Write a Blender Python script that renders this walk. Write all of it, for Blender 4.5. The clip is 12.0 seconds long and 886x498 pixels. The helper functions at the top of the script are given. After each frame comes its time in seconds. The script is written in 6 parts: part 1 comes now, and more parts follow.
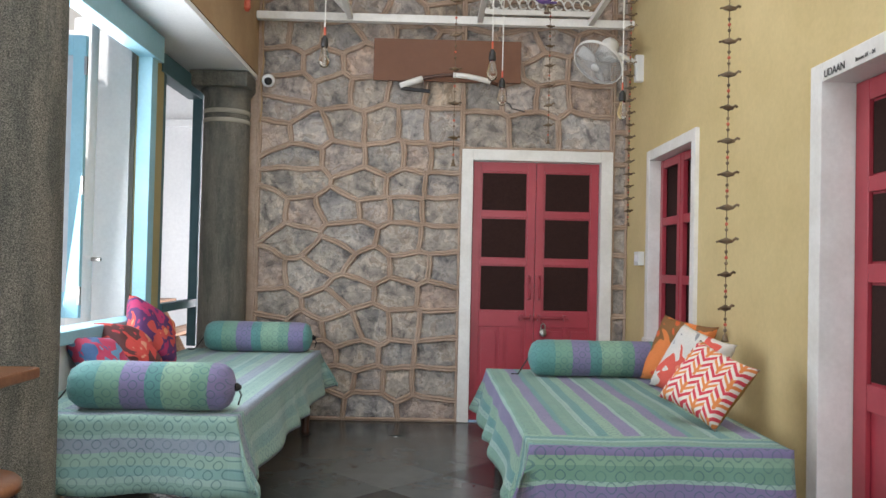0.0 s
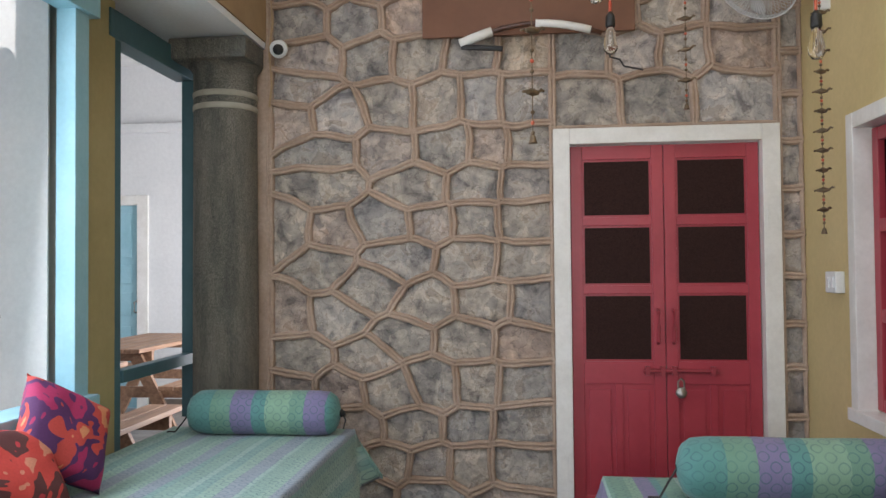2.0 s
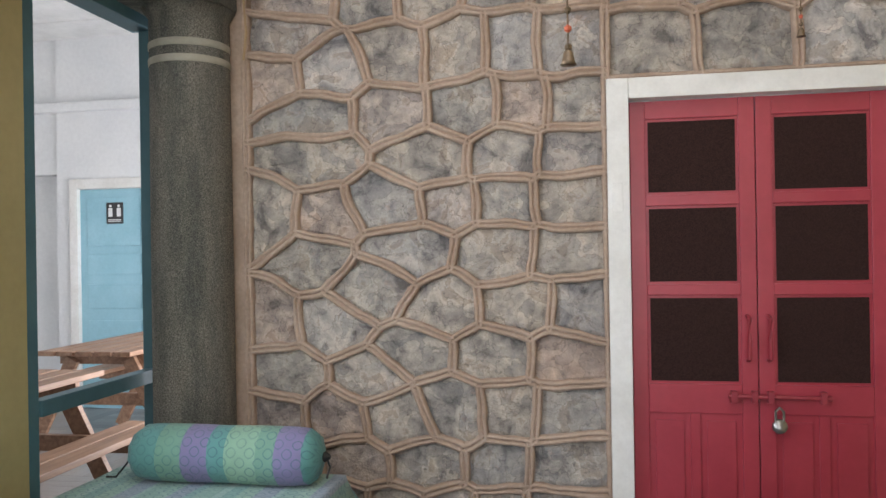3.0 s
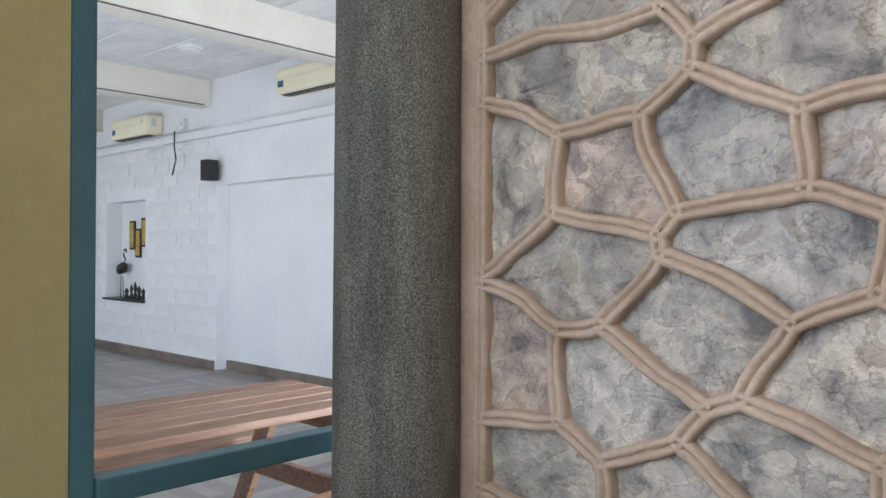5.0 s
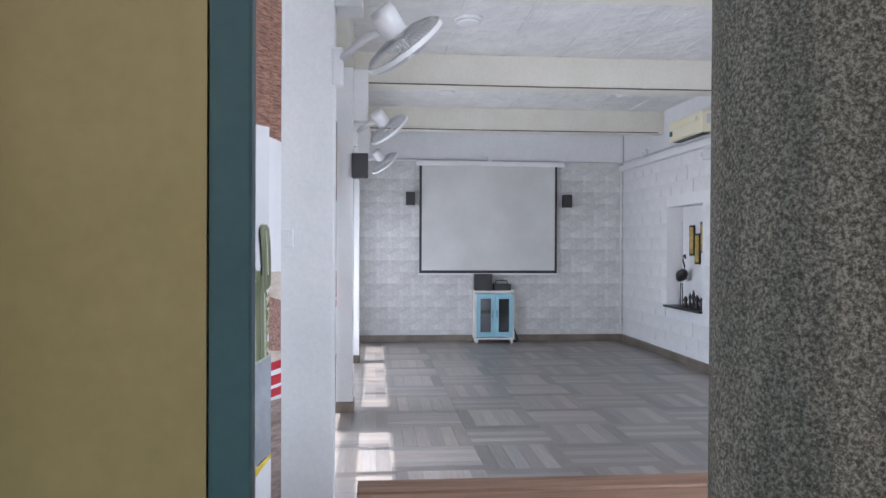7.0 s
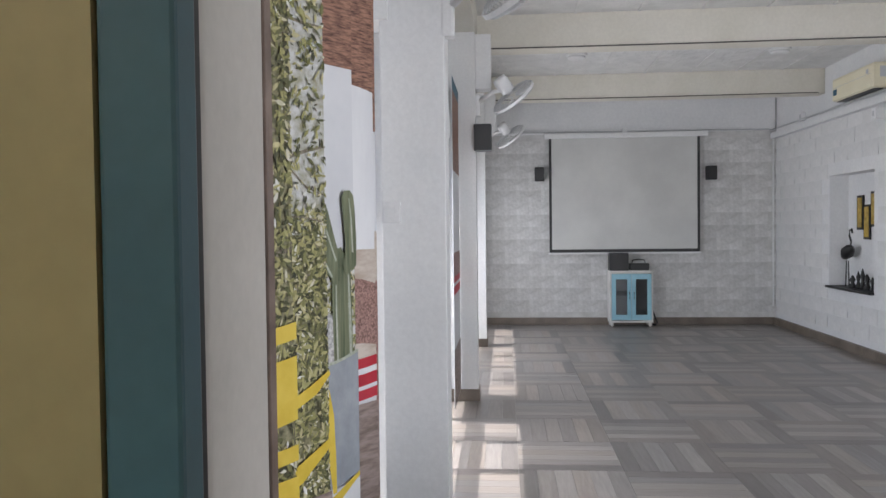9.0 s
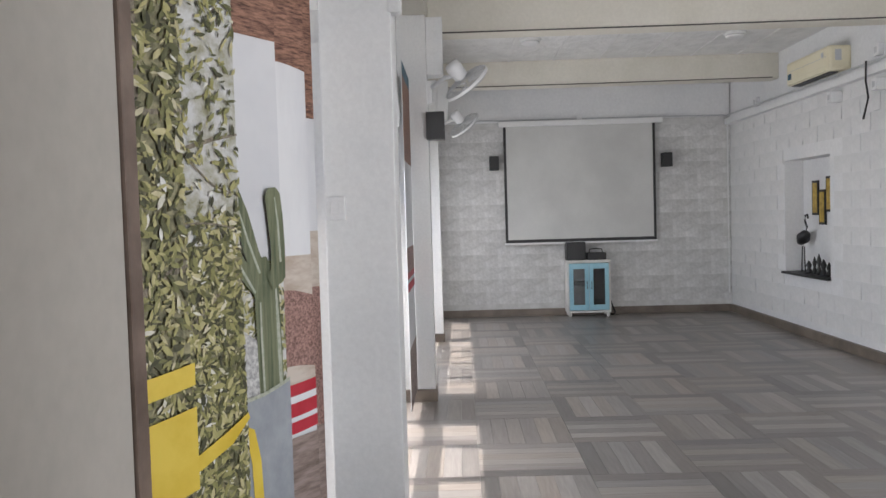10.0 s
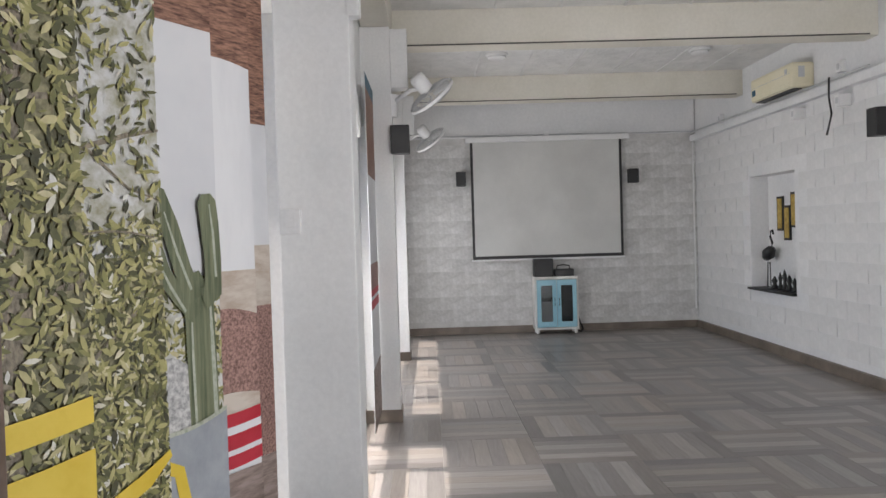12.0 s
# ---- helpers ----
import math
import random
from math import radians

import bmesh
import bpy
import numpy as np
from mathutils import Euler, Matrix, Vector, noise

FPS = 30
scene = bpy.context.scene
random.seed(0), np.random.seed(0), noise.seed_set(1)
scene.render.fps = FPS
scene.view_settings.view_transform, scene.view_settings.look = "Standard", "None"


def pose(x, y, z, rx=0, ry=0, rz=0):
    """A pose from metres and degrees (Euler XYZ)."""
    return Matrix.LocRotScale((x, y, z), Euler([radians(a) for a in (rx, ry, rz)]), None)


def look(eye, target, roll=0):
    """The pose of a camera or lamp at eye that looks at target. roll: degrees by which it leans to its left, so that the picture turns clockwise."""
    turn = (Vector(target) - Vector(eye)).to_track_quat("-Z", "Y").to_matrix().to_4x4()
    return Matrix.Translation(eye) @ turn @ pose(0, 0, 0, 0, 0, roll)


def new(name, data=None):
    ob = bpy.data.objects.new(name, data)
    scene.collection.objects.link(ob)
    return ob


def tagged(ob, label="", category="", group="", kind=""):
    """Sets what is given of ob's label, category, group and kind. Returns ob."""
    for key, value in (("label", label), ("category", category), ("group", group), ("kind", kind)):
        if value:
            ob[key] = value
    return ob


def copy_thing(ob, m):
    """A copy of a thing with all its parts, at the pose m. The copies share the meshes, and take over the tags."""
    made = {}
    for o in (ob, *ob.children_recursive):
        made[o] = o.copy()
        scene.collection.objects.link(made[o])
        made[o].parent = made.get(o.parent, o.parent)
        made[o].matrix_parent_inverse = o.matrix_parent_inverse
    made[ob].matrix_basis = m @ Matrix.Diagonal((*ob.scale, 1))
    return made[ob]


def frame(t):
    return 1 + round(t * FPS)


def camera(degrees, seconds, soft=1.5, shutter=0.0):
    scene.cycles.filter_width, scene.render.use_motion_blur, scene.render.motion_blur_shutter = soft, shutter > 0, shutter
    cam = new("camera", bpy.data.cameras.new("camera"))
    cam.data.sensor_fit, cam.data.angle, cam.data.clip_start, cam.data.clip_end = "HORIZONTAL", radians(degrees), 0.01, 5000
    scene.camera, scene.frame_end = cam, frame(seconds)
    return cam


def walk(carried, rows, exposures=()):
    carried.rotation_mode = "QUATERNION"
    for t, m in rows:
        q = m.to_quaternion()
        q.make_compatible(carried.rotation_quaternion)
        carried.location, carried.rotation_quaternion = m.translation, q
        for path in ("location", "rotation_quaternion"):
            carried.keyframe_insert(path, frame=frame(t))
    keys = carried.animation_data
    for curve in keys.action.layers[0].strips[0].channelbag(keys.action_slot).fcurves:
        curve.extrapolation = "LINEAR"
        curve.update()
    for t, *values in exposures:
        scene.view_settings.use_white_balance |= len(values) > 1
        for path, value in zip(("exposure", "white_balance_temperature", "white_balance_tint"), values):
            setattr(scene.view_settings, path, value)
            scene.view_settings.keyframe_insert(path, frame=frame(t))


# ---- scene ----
cam = camera(59.5, 12.0)
PATH = [
    (0, 0.088, 0.270, 1.210, -1.07, 1.20, -1.26),
    (0.5, 0.101, 0.661, 1.243, 1.85, 1.47, -0.94),
    (1, 0.134, 1.094, 1.281, 3.35, 2.11, -0.43),
    (1.5, 0.204, 1.581, 1.324, 5.18, 2.45, -0.37),
    (2, 0.183, 2.064, 1.368, 6.17, 1.48, 0.52),
    (2.5, 0.204, 2.553, 1.402, 8.28, 0.26, 1.11),
    (2.7, 0.215, 2.743, 1.425, 9.06, 0.13, 1.08),
    (4.3, 0.229, 4.232, 1.431, 24.61, 0.05, 0.28),
    (4.5, 0.197, 4.421, 1.422, 29.67, -0.10, 0.33),
    (5, 0.033, 4.761, 1.420, 42.77, 0.18, -0.33),
    (5.5, -0.132, 5.097, 1.500, 57.13, -0.20, -0.80),
    (6, -0.325, 5.341, 1.508, 66.03, -0.13, -0.87),
    (6.5, -0.455, 5.517, 1.511, 75.25, -0.46, -1.23),
    (7, -0.661, 5.663, 1.544, 84.93, -0.21, -0.23),
    (7.5, -0.843, 5.710, 1.556, 88.83, 0.74, -0.34),
    (7.7, -0.885, 5.719, 1.556, 90.15, 1.41, -0.83),
    (9.3, -1.300, 5.723, 1.508, 94.92, -1.87, 0.80),
    (9.5, -1.382, 5.717, 1.514, 93.77, -2.11, 1.25),
    (10, -1.515, 5.717, 1.538, 91.29, -2.40, 1.65),
    (10.5, -1.484, 5.713, 1.526, 91.81, -4.36, 1.06),
    (11, -1.524, 5.731, 1.522, 92.57, -3.54, -0.16),
    (11.5, -1.639, 5.731, 1.517, 90.82, -1.93, 0.26),
    (12, -1.674, 5.739, 1.522, 88.93, -1.19, 1.71),
]
walk(cam, [(t, pose(x, y, z, 90 + pitch, roll, yaw)) for t, x, y, z, yaw, pitch, roll in PATH],
     exposures=((0, 0.33, 6350, 13), (1, 0.1, 6100, 12), (1.5, 0.1, 6250, 13), (2.5, 0.28, 6450, 14), (4.5, 0.72, 6000, 11), (6.5, 0.68, 5850, 15), (7.5, 0.36, 5950, 17), (9.5, 0.24, 6450, 15), (12, 0.22, 6650, 15)))

# ---- light ----
world = bpy.data.worlds.new("world")
scene.world = world
world.use_nodes = True
wn = world.node_tree
sky = wn.nodes.new("ShaderNodeTexSky")
sky.sky_type = "NISHITA"
sky.sun_disc = False
sky.sun_elevation, sky.sun_rotation = radians(68), radians(180)
wn.links.new(sky.outputs[0], wn.nodes["Background"].inputs[0])
wn.nodes["Background"].inputs[1].default_value = 0.15


def lamp(name, kind, m, energy, color, sx=0.0, sy=0.0):
    data = bpy.data.lights.new(name, kind)
    data.energy, data.color = energy, color
    if kind == "AREA":
        data.shape, data.size, data.size_y = "RECTANGLE", sx, sy
    ob = new(name, data)
    ob.matrix_world = m
    return ob


sun = lamp("sun", "SUN", look((0, 0, 0), (0.0, math.cos(radians(68)), -math.sin(radians(68)))), 5.0, (1, 0.95, 0.87))
sun.data.angle = radians(0.55)
# skylight standing in the openings: the veranda's side window and the hall's windows, and an open front and a roof
# light assumed out of view to fill the veranda
lamp("front_fill_light", "AREA", look((-0.05, -3.2, 1.9), (0, 3, 1.3)), 90, (0.90, 0.96, 1.0), 3.0, 2.6)
lamp("side_window_light", "AREA", look((-1.80, 3.95, 1.7), (0, 3.95, 1.5)), 38, (0.93, 0.97, 1.0), 1.7, 1.5)
lamp("roof_fill_light", "AREA", look((0.2, 2.2, 4.05), (0.2, 2.3, 0)), 62, (0.95, 0.98, 1.0), 1.6, 5.0)
for wx in (-6.65, -10.0, -12.8):
    lamp("hall_window_light", "AREA", look((wx, 5.22, 1.35), (wx, 8, 1.0)), 31 if wx > -12 else 15, (0.92, 0.97, 1.0), 2.6 if wx > -12 else 1.4, 2.2)
# fill lamp added to brighten posts and blind; no door is known here
lamp("hall_fill_light", "AREA", look((-1.27, 8.4, 1.25), (-6, 8.0, 1.4)), 95, (0.95, 0.98, 1.0), 2.4, 2.2)


# ---- materials ----
class Mat:
    """A node material under construction."""

    def __init__(self, name, rough=0.6, metal=0.0):
        self.m = bpy.data.materials.new(name)
        self.m.use_nodes = True
        self.t = self.m.node_tree
        self.b = self.t.nodes["Principled BSDF"]
        self.b.inputs["Roughness"].default_value, self.b.inputs["Metallic"].default_value = rough, metal

    def node(self, kind, **values):
        n = self.t.nodes.new("ShaderNode" + kind)
        for key, v in values.items():
            n.inputs[key].default_value = v
        return n

    def link(self, a, b):
        self.t.links.new(a, b)

    def coords(self, sx=1, sy=1, sz=1, out="Object"):
        c, mp = self.node("TexCoord"), self.node("Mapping")
        mp.inputs["Scale"].default_value = (sx, sy, sz)
        self.link(c.outputs[out], mp.inputs[0])
        return mp.outputs[0]

    def noise(self, vec, scale, detail=4, rough=0.6):
        n = self.node("TexNoise", Scale=scale, Detail=detail, Roughness=rough)
        self.link(vec, n.inputs["Vector"])
        return n.outputs["Fac"]

    def ramp(self, fac, stops, constant=False):
        r = self.node("ValToRGB")
        e = r.color_ramp.elements
        while len(e) < len(stops):
            e.new(0.5)
        for k, (p, c) in enumerate(stops):
            e[k].position, e[k].color = p, (*c, 1)
        if constant:
            r.color_ramp.interpolation = "CONSTANT"
        self.link(fac, r.inputs[0])
        return r.outputs[0]

    def mix(self, fac, a, b, mode="MIX"):
        n = self.t.nodes.new("ShaderNodeMix")
        n.data_type, n.blend_type = "RGBA", mode
        for v, k in ((fac, 0), (a, 6), (b, 7)):
            if isinstance(v, (int, float)):
                n.inputs[k].default_value = v
            elif isinstance(v, tuple):
                n.inputs[k].default_value = (*v, 1)
            else:
                self.link(v, n.inputs[k])
        return n.outputs[2]

    def math(self, op, a, b=0.0):
        n = self.t.nodes.new("ShaderNodeMath")
        n.operation = op
        for k, v in ((0, a), (1, b)):
            if isinstance(v, (int, float)):
                n.inputs[k].default_value = v
            else:
                self.link(v, n.inputs[k])
        return n.outputs[0]

    def color(self, c):
        self.link(c, self.b.inputs["Base Color"])
        return self

    def bump(self, h, strength=0.3, dist=0.01):
        n = self.node("Bump", Strength=strength, Distance=dist)
        self.link(h, n.inputs["Height"])
        self.link(n.outputs[0], self.b.inputs["Normal"])
        return self


def mottled(name, a, b, scale=3.0, fine=60.0, rough=0.6, bump=0.2, dist=0.004, metal=0.0, vary=0.0, grain=0.10):
    """Two tones in large patches with fine grain and relief; vary: difference from piece to piece."""
    M = Mat(name, rough, metal)
    v = M.coords()
    big, small = M.noise(v, scale, 5), M.noise(v, fine, 3)
    c = M.ramp(big, [(0.35, a), (0.65, b)])
    c = M.mix(grain, c, M.ramp(small, [(0.3, (0.25, 0.25, 0.25)), (0.7, (1, 1, 1))]), "MULTIPLY")
    if vary:
        info = M.node("ObjectInfo")
        c = M.mix(1.0, c, M.ramp(info.outputs["Random"], [(0, (1 - vary,) * 3), (1, (1, 1, 1))]), "MULTIPLY")
    M.color(c).bump(M.mix(0.5, big, small), bump, dist)
    return M.m


YELLOW = mottled("yellow_wall_paint", (0.59, 0.465, 0.225), (0.67, 0.535, 0.275), 1.6, 40, 0.6, 0.08)
# pier tone, darker and duller than the wall's yellow
PIER_YELLOW = mottled("darker_yellow_paint", (0.40, 0.335, 0.16), (0.47, 0.395, 0.20), 1.6, 30, 0.6, 0.2)
WHITE = mottled("white_paint", (0.76, 0.77, 0.77), (0.82, 0.82, 0.81), 2, 50, 0.5, 0.04)
FRAMEWHITE = mottled("worn_white_gloss_paint", (0.72, 0.70, 0.66), (0.82, 0.81, 0.78), 5, 45, 0.4, 0.1)
RED = mottled("crimson_door_paint", (0.36, 0.035, 0.055), (0.42, 0.05, 0.07), 3, 40, 0.36, 0.08)
TEAL = mottled("teal_frame_paint", (0.055, 0.135, 0.17), (0.075, 0.17, 0.205), 4, 50, 0.45, 0.08)
SKYBLUE = mottled("light_blue_paint", (0.27, 0.52, 0.62), (0.33, 0.58, 0.68), 4, 50, 0.45, 0.08)
BLACK = mottled("black_plastic", (0.012, 0.012, 0.013), (0.02, 0.02, 0.02), 5, 80, 0.45, 0.05)
STEEL = mottled("dull_steel", (0.3, 0.29, 0.27), (0.42, 0.4, 0.38), 12, 80, 0.35, 0.05, 0.002, 0.9)
IRONRED = mottled("painted_iron_red", (0.28, 0.03, 0.045), (0.34, 0.045, 0.06), 12, 80, 0.35, 0.05)
BROWN = mottled("brown_board_paint", (0.155, 0.062, 0.03), (0.19, 0.08, 0.04), 3, 30, 0.6, 0.1)
TAN = mottled("tan_beam_plaster", (0.33, 0.21, 0.11), (0.42, 0.29, 0.16), 2, 30, 0.7, 0.2)
CREAM = mottled("cream_plastic", (0.78, 0.72, 0.52), (0.82, 0.76, 0.57), 3, 60, 0.4, 0.03)
PLASTIC = mottled("white_plastic", (0.74, 0.75, 0.75), (0.8, 0.8, 0.8), 3, 60, 0.35, 0.03)
GREYPL = mottled("grey_wire_guard", (0.5, 0.51, 0.52), (0.58, 0.59, 0.6), 3, 60, 0.35, 0.03)
GREYCABLE = mottled("dusty_dark_cable", (0.05, 0.047, 0.042), (0.10, 0.09, 0.08), 6, 60, 0.6, 0.05)
BRASS = mottled("aged_bead_metal", (0.10, 0.075, 0.05), (0.22, 0.15, 0.09), 40, 120, 0.45, 0.1, 0.002, 0.5)
BEAD = mottled("red_bead", (0.45, 0.05, 0.03), (0.6, 0.16, 0.08), 60, 120, 0.4, 0.05)
PURPLE = mottled("purple_cord", (0.06, 0.03, 0.13), (0.13, 0.07, 0.22), 60, 120, 0.8, 0.1)
WALLGREY = mottled("hall_plaster", (0.72, 0.73, 0.74), (0.80, 0.80, 0.80), 1.1, 25, 0.7, 0.35, 0.01)
BLOCK = mottled("painted_block", (0.60, 0.595, 0.58), (0.77, 0.765, 0.755), 5, 22, 0.65, 0.9, 0.025, 0, 0.14, 0.2)
BLOCKSMOOTH = mottled("thickly_painted_block", (0.70, 0.705, 0.70), (0.79, 0.785, 0.78), 2, 22, 0.65, 0.6, 0.015, 0, 0.04)
BLOCKGAP = mottled("painted_joint", (0.55, 0.545, 0.53), (0.68, 0.675, 0.66), 5, 30, 0.8, 0.4, 0.01)
SLAB = mottled("painted_stone_slab", (0.68, 0.68, 0.67), (0.80, 0.795, 0.785), 2.5, 7, 0.5, 1.0, 0.06)
BEAMC = mottled("cream_beam_paint", (0.70, 0.67, 0.58), (0.76, 0.73, 0.65), 2, 30, 0.55, 0.15)
SCREEN = mottled("projection_fabric", (0.58, 0.58, 0.565), (0.66, 0.66, 0.64), 1.2, 90, 0.8, 0.05)
GOLD = mottled("gold_panel", (0.35, 0.22, 0.03), (0.6, 0.42, 0.08), 18, 60, 0.4, 0.1)
SKIRT = mottled("brown_tile_skirting", (0.12, 0.095, 0.075), (0.22, 0.18, 0.145), 2.2, 30, 0.45, 0.1)
MORTAR = mottled("pink_tan_mortar", (0.38, 0.268, 0.198), (0.49, 0.368, 0.287), 4, 55, 0.8, 0.35, 0.006, 0, 0, 0.25)


def stone_mat():
    M = Mat("rubble_stone", 0.75)
    v = M.coords()
    info = M.node("ObjectInfo")
    base = M.ramp(info.outputs["Random"], [(0, (0.25, 0.26, 0.27)), (0.2, (0.34, 0.325, 0.30)), (0.4, (0.42, 0.385, 0.34)), (0.6, (0.32, 0.325, 0.335)),
                                           (0.75, (0.45, 0.33, 0.27)), (0.88, (0.52, 0.53, 0.54)), (1, (0.42, 0.33, 0.22))])
    big, mid, small = M.noise(v, 9, 6, 0.65), M.noise(v, 26, 5, 0.7), M.noise(v, 120, 3)
    c = M.mix(0.4, base, M.ramp(big, [(0.3, (0.13, 0.13, 0.14)), (0.45, (0.36, 0.34, 0.32)), (0.55, (0.50, 0.47, 0.43)), (0.62, (0.36, 0.36, 0.37)), (0.72, (0.46, 0.33, 0.27))]))
    chip = M.node("TexNoise", Scale=8.0, Detail=9.0, Roughness=0.6, Distortion=0.5)
    M.link(v, chip.inputs["Vector"])
    # chipped stone tones, their contrast also painting in relief shading
    c = M.mix(1.0, c, M.ramp(chip.outputs["Fac"], [(0.33, (0.5, 0.5, 0.53)), (0.40, (0.88, 0.88, 0.9)), (0.5, (1.2, 1.18, 1.16)), (0.57, (1.45, 1.42, 1.4)), (0.61, (1.1, 1.02, 0.95))]), "MULTIPLY")
    c = M.mix(0.5, c, M.ramp(mid, [(0.33, (0.6, 0.6, 0.63)), (0.43, (1.05, 1.04, 1.03))]), "MULTIPLY")
    c = M.mix(0.3, c, M.ramp(small, [(0.3, (0.5, 0.5, 0.5)), (0.7, (1, 1, 1))]), "MULTIPLY")
    # split faces: uneven plates with thin cracks between them
    nz = M.node("TexNoise", Scale=7.0, Detail=5.0)
    M.link(v, nz.inputs["Vector"])
    bent = M.mix(0.4, v, nz.outputs["Color"], "ADD")
    plate, crack = M.node("TexVoronoi", Scale=9.0), M.node("TexVoronoi", Scale=9.0)
    crack.feature = "DISTANCE_TO_EDGE"
    for n in (plate, crack):
        M.link(bent, n.inputs["Vector"])
    tone = M.node("SeparateColor")
    M.link(plate.outputs["Color"], tone.inputs[0])
    c = M.mix(0.6, c, M.ramp(tone.outputs[0], [(0, (0.72, 0.72, 0.74)), (0.5, (1.0, 0.98, 0.95)), (1, (1.35, 1.28, 1.2))]), "MULTIPLY")
    c = M.mix(0.6, c, M.ramp(crack.outputs["Distance"], [(0.0, (0.42, 0.4, 0.4)), (0.03, (1, 1, 1))]), "MULTIPLY")
    c = M.mix(1.0, c, (0.86, 0.84, 0.82), "MULTIPLY")
    height = M.mix(0.45, M.mix(0.2, M.mix(0.5, chip.outputs["Fac"], mid), small), tone.outputs[0])
    M.color(c).bump(height, 0.9, 0.05)
    return M.m


def granite_mat():
    M = Mat("rough_dark_plaster", 0.75)
    v = M.coords()
    fine, mid, big = M.noise(v, 230, 3, 0.8), M.noise(M.coords(7, 7, 1.2), 1.6, 5), M.noise(v, 1.7, 4)
    c = M.ramp(fine, [(0.36, (0.045, 0.042, 0.038)), (0.5, (0.17, 0.158, 0.138)), (0.62, (0.37, 0.345, 0.305))])
    c = M.mix(0.75, c, M.ramp(mid, [(0.38, (0.5, 0.55, 0.53)), (0.58, (1.12, 1.09, 1.02))]), "MULTIPLY")
    c = M.mix(0.5, c, M.ramp(big, [(0.35, (0.6, 0.66, 0.68)), (0.65, (1, 1, 1))]), "MULTIPLY")
    M.color(c).bump(fine, 0.8, 0.006)
    return M.m


def wood_mat(name, a, b, axis=1, rough=0.5):
    M = Mat(name, rough)
    sc = [14, 14, 14]
    sc[axis] = 0.9
    v = M.coords(*sc)
    g, f = M.noise(v, 2.2, 6, 0.65), M.noise(v, 9, 3)
    geo = M.node("ObjectInfo")
    c = M.ramp(g, [(0.3, a), (0.68, b)])
    c = M.mix(0.5, c, M.ramp(geo.outputs["Random"], [(0, (0.62, 0.58, 0.55)), (1, (1, 1, 1))]), "MULTIPLY")
    M.color(c).bump(M.mix(0.5, g, f), 0.2, 0.003)
    return M.m


def kota_mat():
    M = Mat("polished_dark_stone", 0.16)
    v = M.coords()
    info = M.node("ObjectInfo")
    c = M.ramp(info.outputs["Random"], [(0, (0.028, 0.033, 0.034)), (0.5, (0.045, 0.052, 0.052)), (0.51, (0.10, 0.112, 0.11)), (1, (0.13, 0.14, 0.135))])
    n = M.noise(v, 5, 6, 0.7)
    c = M.mix(0.5, c, M.ramp(n, [(0.3, (0.6, 0.6, 0.62)), (0.7, (1, 1, 1))]), "MULTIPLY")
    M.color(c).bump(n, 0.04, 0.003)
    M.link(M.ramp(n, [(0.3, (0.12,) * 3), (0.7, (0.26,) * 3)]), M.b.inputs["Roughness"])
    return M.m


def plank_tile_mat(name, shade):
    M = Mat(name, 0.3)
    geo, info = M.node("NewGeometry"), M.node("ObjectInfo")
    r = M.math("FRACT", M.math("ADD", geo.outputs["Random Per Island"], info.outputs["Random"]))
    tones = ((0, (0.22, 0.205, 0.195)), (0.3, (0.29, 0.265, 0.245)), (0.5, (0.36, 0.315, 0.275)), (0.65, (0.25, 0.24, 0.235)), (0.85, (0.40, 0.37, 0.345)), (1, (0.30, 0.27, 0.245)))
    c = M.ramp(r, [(p, tuple(shade * k for k in q)) for p, q in tones])
    g = M.noise(M.coords(2.0, 26, 1), 1.5, 6, 0.7)
    c = M.mix(0.7, c, M.ramp(g, [(0.3, (0.55, 0.54, 0.53)), (0.65, (1.0, 1.0, 1.0))]), "MULTIPLY")
    M.color(c).bump(g, 0.08, 0.002)
    return M.m


GREEN1, GREEN2, TEALC, LILAC, PALE = (0.16, 0.31, 0.235), (0.23, 0.385, 0.28), (0.10, 0.27, 0.255), (0.205, 0.18, 0.325), (0.29, 0.44, 0.39)


